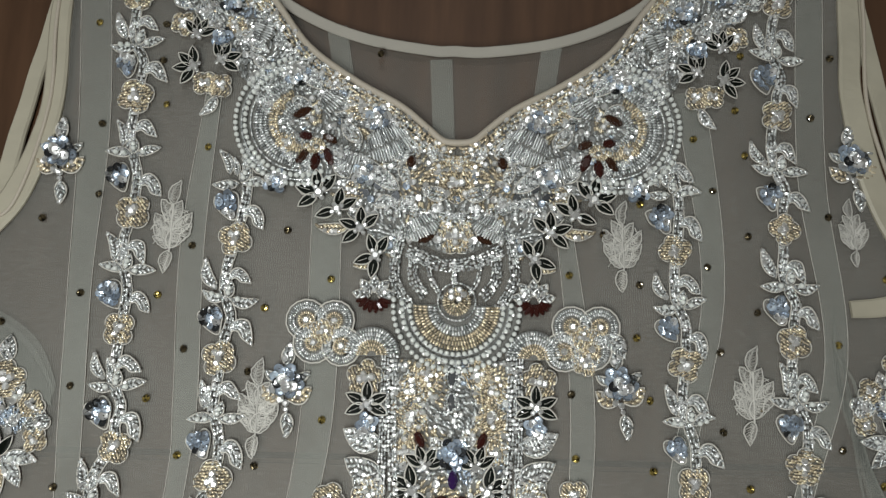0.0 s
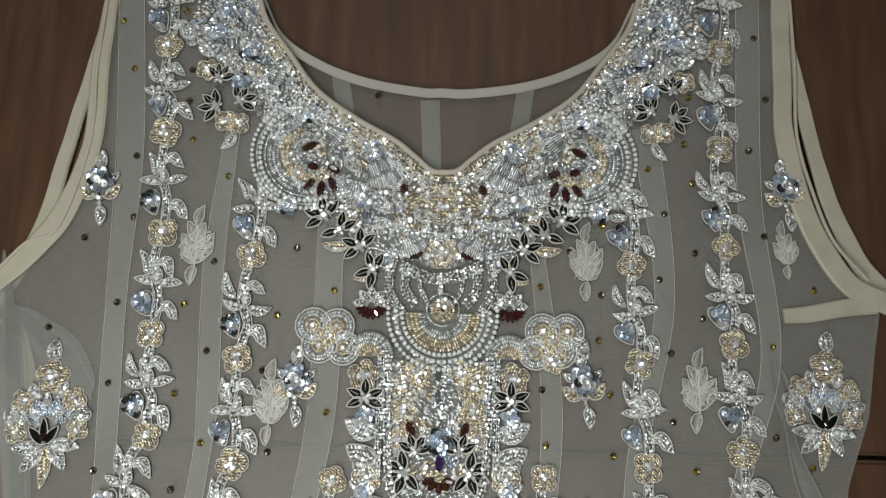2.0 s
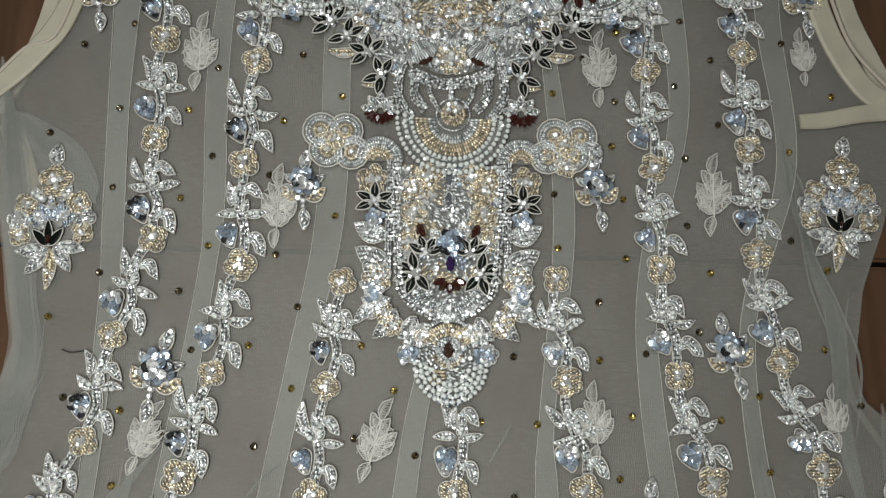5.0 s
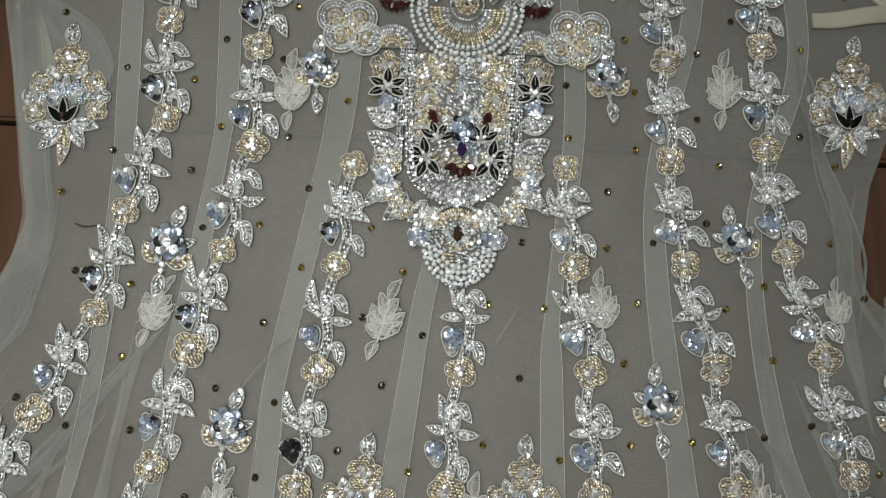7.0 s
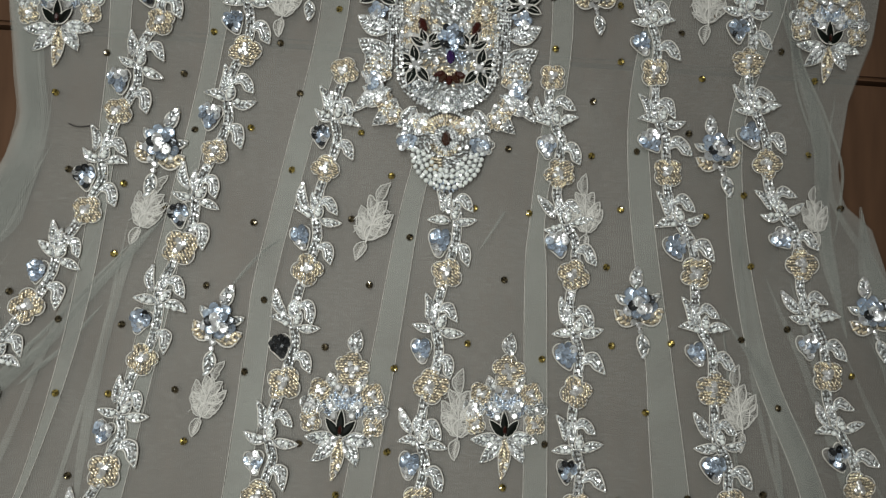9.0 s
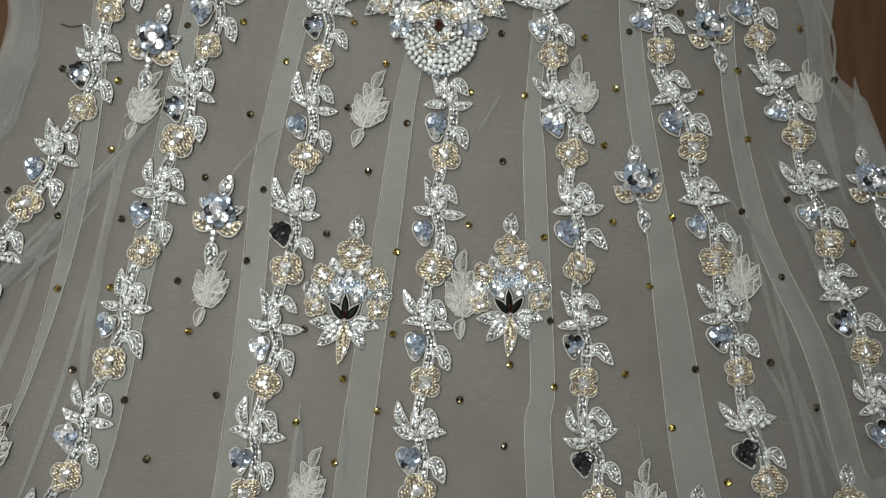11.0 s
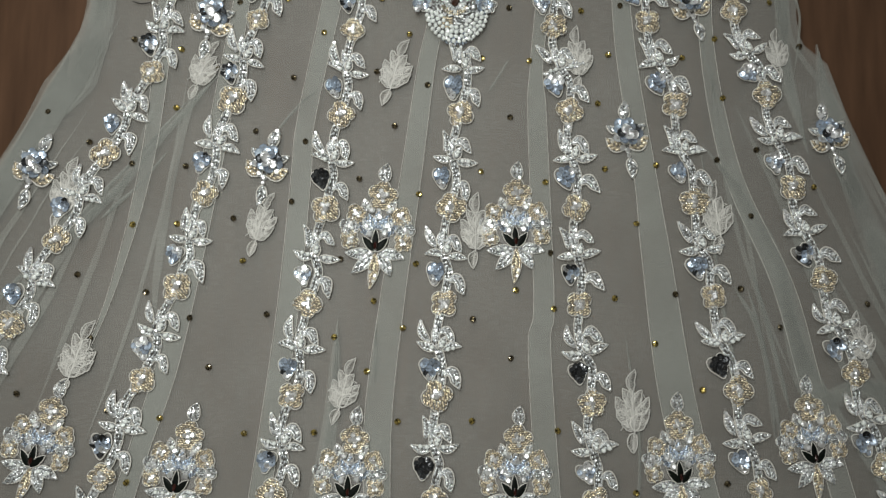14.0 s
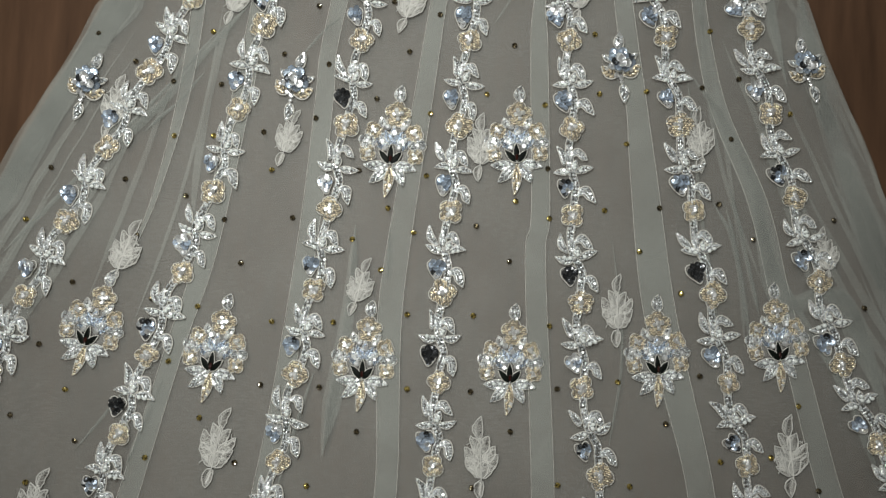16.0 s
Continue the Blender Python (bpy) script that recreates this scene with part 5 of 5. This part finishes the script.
def medallion_fill(B):
    a0, a1 = radians(178), radians(362)
    disc(B, MED, MED_R * 1.06, a0, a1)
    ring_rows(B, MED, MED_R * 0.80, MED_R * 0.90, a0, a1, SI, 0.0004, 0.0021, False)
    ring_rows(B, MED, MED_R * 0.52, MED_R * 0.72, a0, a1, GO, 0.0008, 0.0024)
    ring_rows(B, MED, MED_R * 0.36, MED_R * 0.47, a0, a1, SI, 0.0008, 0.0024)
    ring_rows(B, (MED[0], MED[1] + 0.0025), 0.0022, 0.0078, 0, 6.283, GO, 0.0020, 0.0020)
    ring_rows(B, (MED[0], MED[1] + 0.0025), 0.0092, 0.0096, 0, 6.283, SI, 0.0012, 0.0020, False)
    for i in range(5):
        B.stone((MED[0] + 0.0034 * math.cos(i * 1.2566), MED[1] + 0.006 + 0.0024 * math.sin(i * 1.2566)), 0.0017, CR, 0.0034)
    for i in range(11):
        a = a0 + (a1 - a0) * (i + 0.5) / 11
        B.stone((MED[0] + MED_R * 0.93 * math.cos(a), MED[1] + MED_R * 0.93 * math.sin(a)), 0.0012, CR, 0.001)


medallion = single("medallion", medallion_fill, "half-round medallion of gold and silver beads edged with pearls", gown)
pearl_arc(medallion, MED, MED_R * 1.04, radians(172), radians(368))
pearl_arc(medallion, MED, MED_R * 0.90, radians(174), radians(366))
pearl_arc(medallion, MED, MED_R * 0.77, radians(176), radians(364), size=0.9)


# scalloped arms
for p, r in (((-0.0716, 0.1526), 0.0100), ((-0.058, 0.1526), 0.0098), ((-0.0675, 0.1418), 0.0100), ((-0.054, 0.1404), 0.0095)):
    def ringed(B):
        c = Vector(p)
        disc(B, p, r, 0, 6.0)
        B.cord([c + Vector((math.cos(i * 0.42), math.sin(i * 0.42))) * r for i in range(15)], 0.0005, TH, 0.0006, closed=True, n=4)
        ring_rows(B, p, r * 0.62, r * 0.92, 0, 6.283, SI, 0.0004, 0.0018)
        ring_rows(B, p, r * 0.20, r * 0.50, 0, 6.283, GO, 0.0004, 0.0017)
        B.stone(p, 0.0018, CR, 0.0014)
    both("scallop", ringed, "ringed scallop of silver beads round gold", medallion)
both("gold_boss", lambda B: bead_flower(B, (-0.0635, 0.1472), 0.0062, 5, GO, 0.2, 0.0010), parent=medallion)


def arch(B):
    disc(B, (-0.0392, 0.1364), 0.0138, 0.0, 3.2)
    ring_rows(B, (-0.0392, 0.1364), 0.0080, 0.0135, 0.1, 3.1, SI, 0.0006, 0.0022)
    ring_rows(B, (-0.0392, 0.1364), 0.0030, 0.0074, 0.0, 3.2, GO, 0.0006, 0.0020)


both("shoulder_arch", arch, "ribbed arch of beads", medallion)


def arm_end(B):
    bead_leaf(B, (0.0729, 0.1485), (0.0837, 0.1377), 0.0085, 0.15, SI)
    bead_flower(B, (0.0648, 0.1364), 0.0075, 5, GO)


single("arm_leaf", arm_end, parent=medallion)

# bib
BIB = [(-0.0284, 0.135), (-0.0284, 0.1094), (-0.027, 0.0851), (-0.0243, 0.0675), (-0.0149, 0.0554), (0.0014, 0.05)]
bib_poly = BIB + [(-x, y) for x, y in BIB[-2::-1]]
B = Beads()
B.plate(bib_poly, TH, -0.0006, 0.0003)
bib = put("bib", B.mesh("bib"), gown, label="long beaded bib panel with black star flowers and garnets")
bib.data.materials[0] = NET_BACKING
B = Beads()
B.plate(bib_poly, GR, -0.0002, 0.0002)
bead_field(B, bib_poly, 0.0, 0.0025, 0.16, 0.13, 8, 0.01)
tagged(put("bead_filling", B.mesh("bead_filling"), bib), kind="stuff")


both("bib_rope", lambda B: rope(B, [(-0.0284, 0.1364), (-0.0284, 0.1094), (-0.027, 0.0851), (-0.0243, 0.0648), (-0.0135, 0.054), (0.0014, 0.05)], SI, 0.0014, 0.0023, 0.5, 3), parent=bib)
both("bib_cord", lambda B: rope(B, [(-0.0324, 0.1364), (-0.0324, 0.1094), (-0.0324, 0.0729)], SI, 0.0008, 0.0020, 0.15, 3), parent=bib)
both("bib_flower", lambda B: bead_flower(B, (-0.0419, 0.1255), 0.0092, 5, GO, 0.2), "gold beaded flower", bib)
both("bib_flower", lambda B: bead_flower(B, (-0.0378, 0.0716), 0.0084, 5, GO, 0.6), "gold beaded flower", bib)
both("black_star", lambda B: dark_flower(B, (-0.0405, 0.1134), 0.0108, (25, 155, 205, 335, 90), 0.0008), "black star flower", bib)
for p, q, w, bd in (((-0.0324, 0.0945), (-0.0513, 0.1013), 0.0110, 0.1), ((-0.0324, 0.081), (-0.05, 0.0878), 0.0115, 0.1), ((-0.0311, 0.0716), (-0.0459, 0.0783), 0.0100, 0.1), ((-0.0311, 0.058), (-0.0459, 0.0607), 0.0095, 0.1), ((-0.027, 0.0554), (-0.0392, 0.0392), 0.0095, 0.1), ((-0.0162, 0.0513), (-0.0257, 0.0392), 0.0090, 0.1), ((-0.0297, 0.0607), (-0.05, 0.0459), 0.0080, -0.1), ((-0.0351, 0.0972), (-0.0473, 0.0959), 0.0085, -0.1), ((-0.0095, 0.0473), (-0.0175, 0.0392), 0.0085, 0.1)):
    both("bib_leaf", lambda B: bead_leaf(B, p, q, w, bd, SI), parent=bib)
for q in ((-0.0405, 0.104), (-0.0392, 0.0635), (-0.0203, 0.0311)):
    def spangles(B):
        for i in range(9):
            a, r = 2.4 * i, 0.0015 * math.sqrt(i)
            B.sequin((q[0] + r * math.cos(a), q[1] + r * math.sin(a)), 0.0022, CR if rng.random() < 0.4 else BL, 0.0012 + 0.0002 * (9 - i), 0.45)
    both("rosette", spangles, "ice blue spangled rosette", bib)
for p, q, w in (((-0.0121, 0.0473), (-0.023, 0.0351), 0.0085), ((-0.0351, 0.0567), (-0.0473, 0.0513), 0.0080), ((-0.0351, 0.0662), (-0.0473, 0.0688), 0.0080)):
    both("bib_leaf", lambda B: bead_leaf(B, p, q, w, 0.08, SI, 0.0003), parent=bib)
for p in ((-0.0284, 0.0459), (-0.0338, 0.0527), (-0.0121, 0.0419)):
    both("bib_flower", lambda B: bead_flower(B, p, 0.0058, 5, GO, p[0] * 200, 0.0003), "small gold beaded flower", bib)
both("black_star", lambda B: dark_flower(B, (-0.0175, 0.0743), 0.0118, (100, 150, 200, 250, 310), 0.0012), "black star flower", bib)
both("black_star", lambda B: dark_flower(B, (-0.0121, 0.0851), 0.0104, (60, 110, 150, 20), 0.0012), "black star flower", bib)
both("garnet", lambda B: B.stone((-0.0149, 0.0972), 0.0023, GA, 0.0016, 1.9, 1.9), "dark garnet drop", bib)
for p, r in (((-0.0189, 0.1202), 0.0086), ((-0.0189, 0.1067), 0.0080), ((-0.0121, 0.1283), 0.0075), ((-0.0216, 0.0918), 0.0070)):
    both("bib_flower", lambda B: bead_flower(B, p, r, 5, GO, p[1] * 70), "gold beaded flower", bib)


for c in ((0.0, 0.1269), (0.0, 0.1148)):
    def eyelet(B):
        loop = [(c[0] + 0.0028 * math.cos(i * 0.524), c[1] + 0.0050 * math.sin(i * 0.524)) for i in range(12)]
        B.plate(loop, DS, 0.0012, 0.0003)
        rope(B, loop + loop[:1], SI, 0.0014, 0.0019, 0.2, 2)
    single("eyelet", eyelet, "dark openwork eyelet ringed with beads", bib)
q = (0.0014, 0.0905)


def centre_rosette(B):
    for i in range(18):
        a, r = 2.4 * i, 0.0014 * math.sqrt(i)
        B.sequin((q[0] + r * math.cos(a), q[1] + 1.3 * r * math.sin(a)), 0.0023, BL if rng.random() < 0.8 else DS, 0.0014 + 0.0002 * (18 - i), 0.5)


single("rosette", centre_rosette, "blue spangled rosette", bib)
single("amethyst", lambda B: B.stone((0.0014, 0.0796), 0.0024, VI, 0.0030, 1.8, 1.57), "violet amethyst drop", bib)
c = (0.0014, 0.0716)
for a in (200, 235, 270, 305, 340):
    single("petal_stone", lambda B: B.stone((c[0] + 0.0060 * math.cos(radians(a)), c[1] + 0.0045 * math.sin(radians(a))), 0.0020, GA if a != 235 and a != 305 else AM, 0.0018, 1.7, radians(a)), "garnet petal stone", bib)
single("gold_boss", lambda B: ring_rows(B, c, 0.0020, 0.0042, 3.3, 6.1, GO, 0.0016, 0.0018), parent=bib)
for s in (-1, 1):
    single("bib_leaf", lambda B: bead_leaf(B, (c[0] + s * 0.002, c[1] + 0.020), (c[0] + s * 0.011, c[1] + 0.027), 0.0070, 0.1, SI, 0.0010), parent=bib)
single("crescent", lambda B: ring_rows(B, c, 0.0145, 0.0215, 3.45, 5.97, SI, 0.0008, 0.0023), "ribbed silver crescent", bib)

# pendant below the bib
PEN = (0.0027, 0.0257)
PEN_R = 0.0189
pen_loop = [(PEN[0] + PEN_R * math.cos(radians(a)), PEN[1] + PEN_R * math.sin(radians(a)) * 1.08) for a in range(170, 371, 10)] + [(0.0203, 0.0419), (0.0014, 0.0459), (-0.0175, 0.0419)]
B = Beads()
B.plate(pen_loop, TH, -0.0006, 0.0003)
pendant = put("pendant", B.mesh("pendant"), gown, label="rounded pearl pendant under the bib with a topaz stone")
pendant.data.materials[0] = NET_BACKING


def pendant_fill(B):
    c = (0.0014, 0.0338)
    ring_rows(B, c, 0.0042, 0.0062, 0, 6.283, SI, 0.0008, 0.0020)
    ring_rows(B, c, 0.0085, 0.0150, 0.35, 2.8, GO, 0.0006, 0.0023)
    ring_rows(B, c, 0.0066, 0.0090, 3.5, 5.9, GO, 0.0006, 0.0021)
    ring_rows(B, c, 0.0160, 0.0178, 0.2, 2.94, SI, 0.0006, 0.0022)
    B.stone(c, 0.0026, AM, 0.0014, 1.7, 1.57)
    for x in (-1, 1):
        bead_flower(B, (c[0] + x * 0.0215, c[1] - 0.002), 0.0055, 5, SI, 0.2)
    bead_field(B, pen_loop, 0.0, 0.0022, 0.0, 0.1, 6)


single("pendant_filling", pendant_fill, parent=pendant)
for k, a in ((1.0, 172), (0.84, 174), (0.68, 178), (0.52, 184)):
    pearl_arc(pendant, PEN, PEN_R * k, radians(a), radians(540 - a))

# a stray thread on the skirt
thread_line = smooth_line([(-0.2025, 0.0297), (-0.1971, 0.0284), (-0.189, 0.0297)], 8)
B = Beads()
B.cord(thread_line, 0.00035, TH, 0.0004, n=5)
me = B.mesh("loose_thread")
me.materials[0] = BLACK_THREAD
tagged(new("loose_thread", me), "short loose black thread lying on the tulle skirt", "thread")
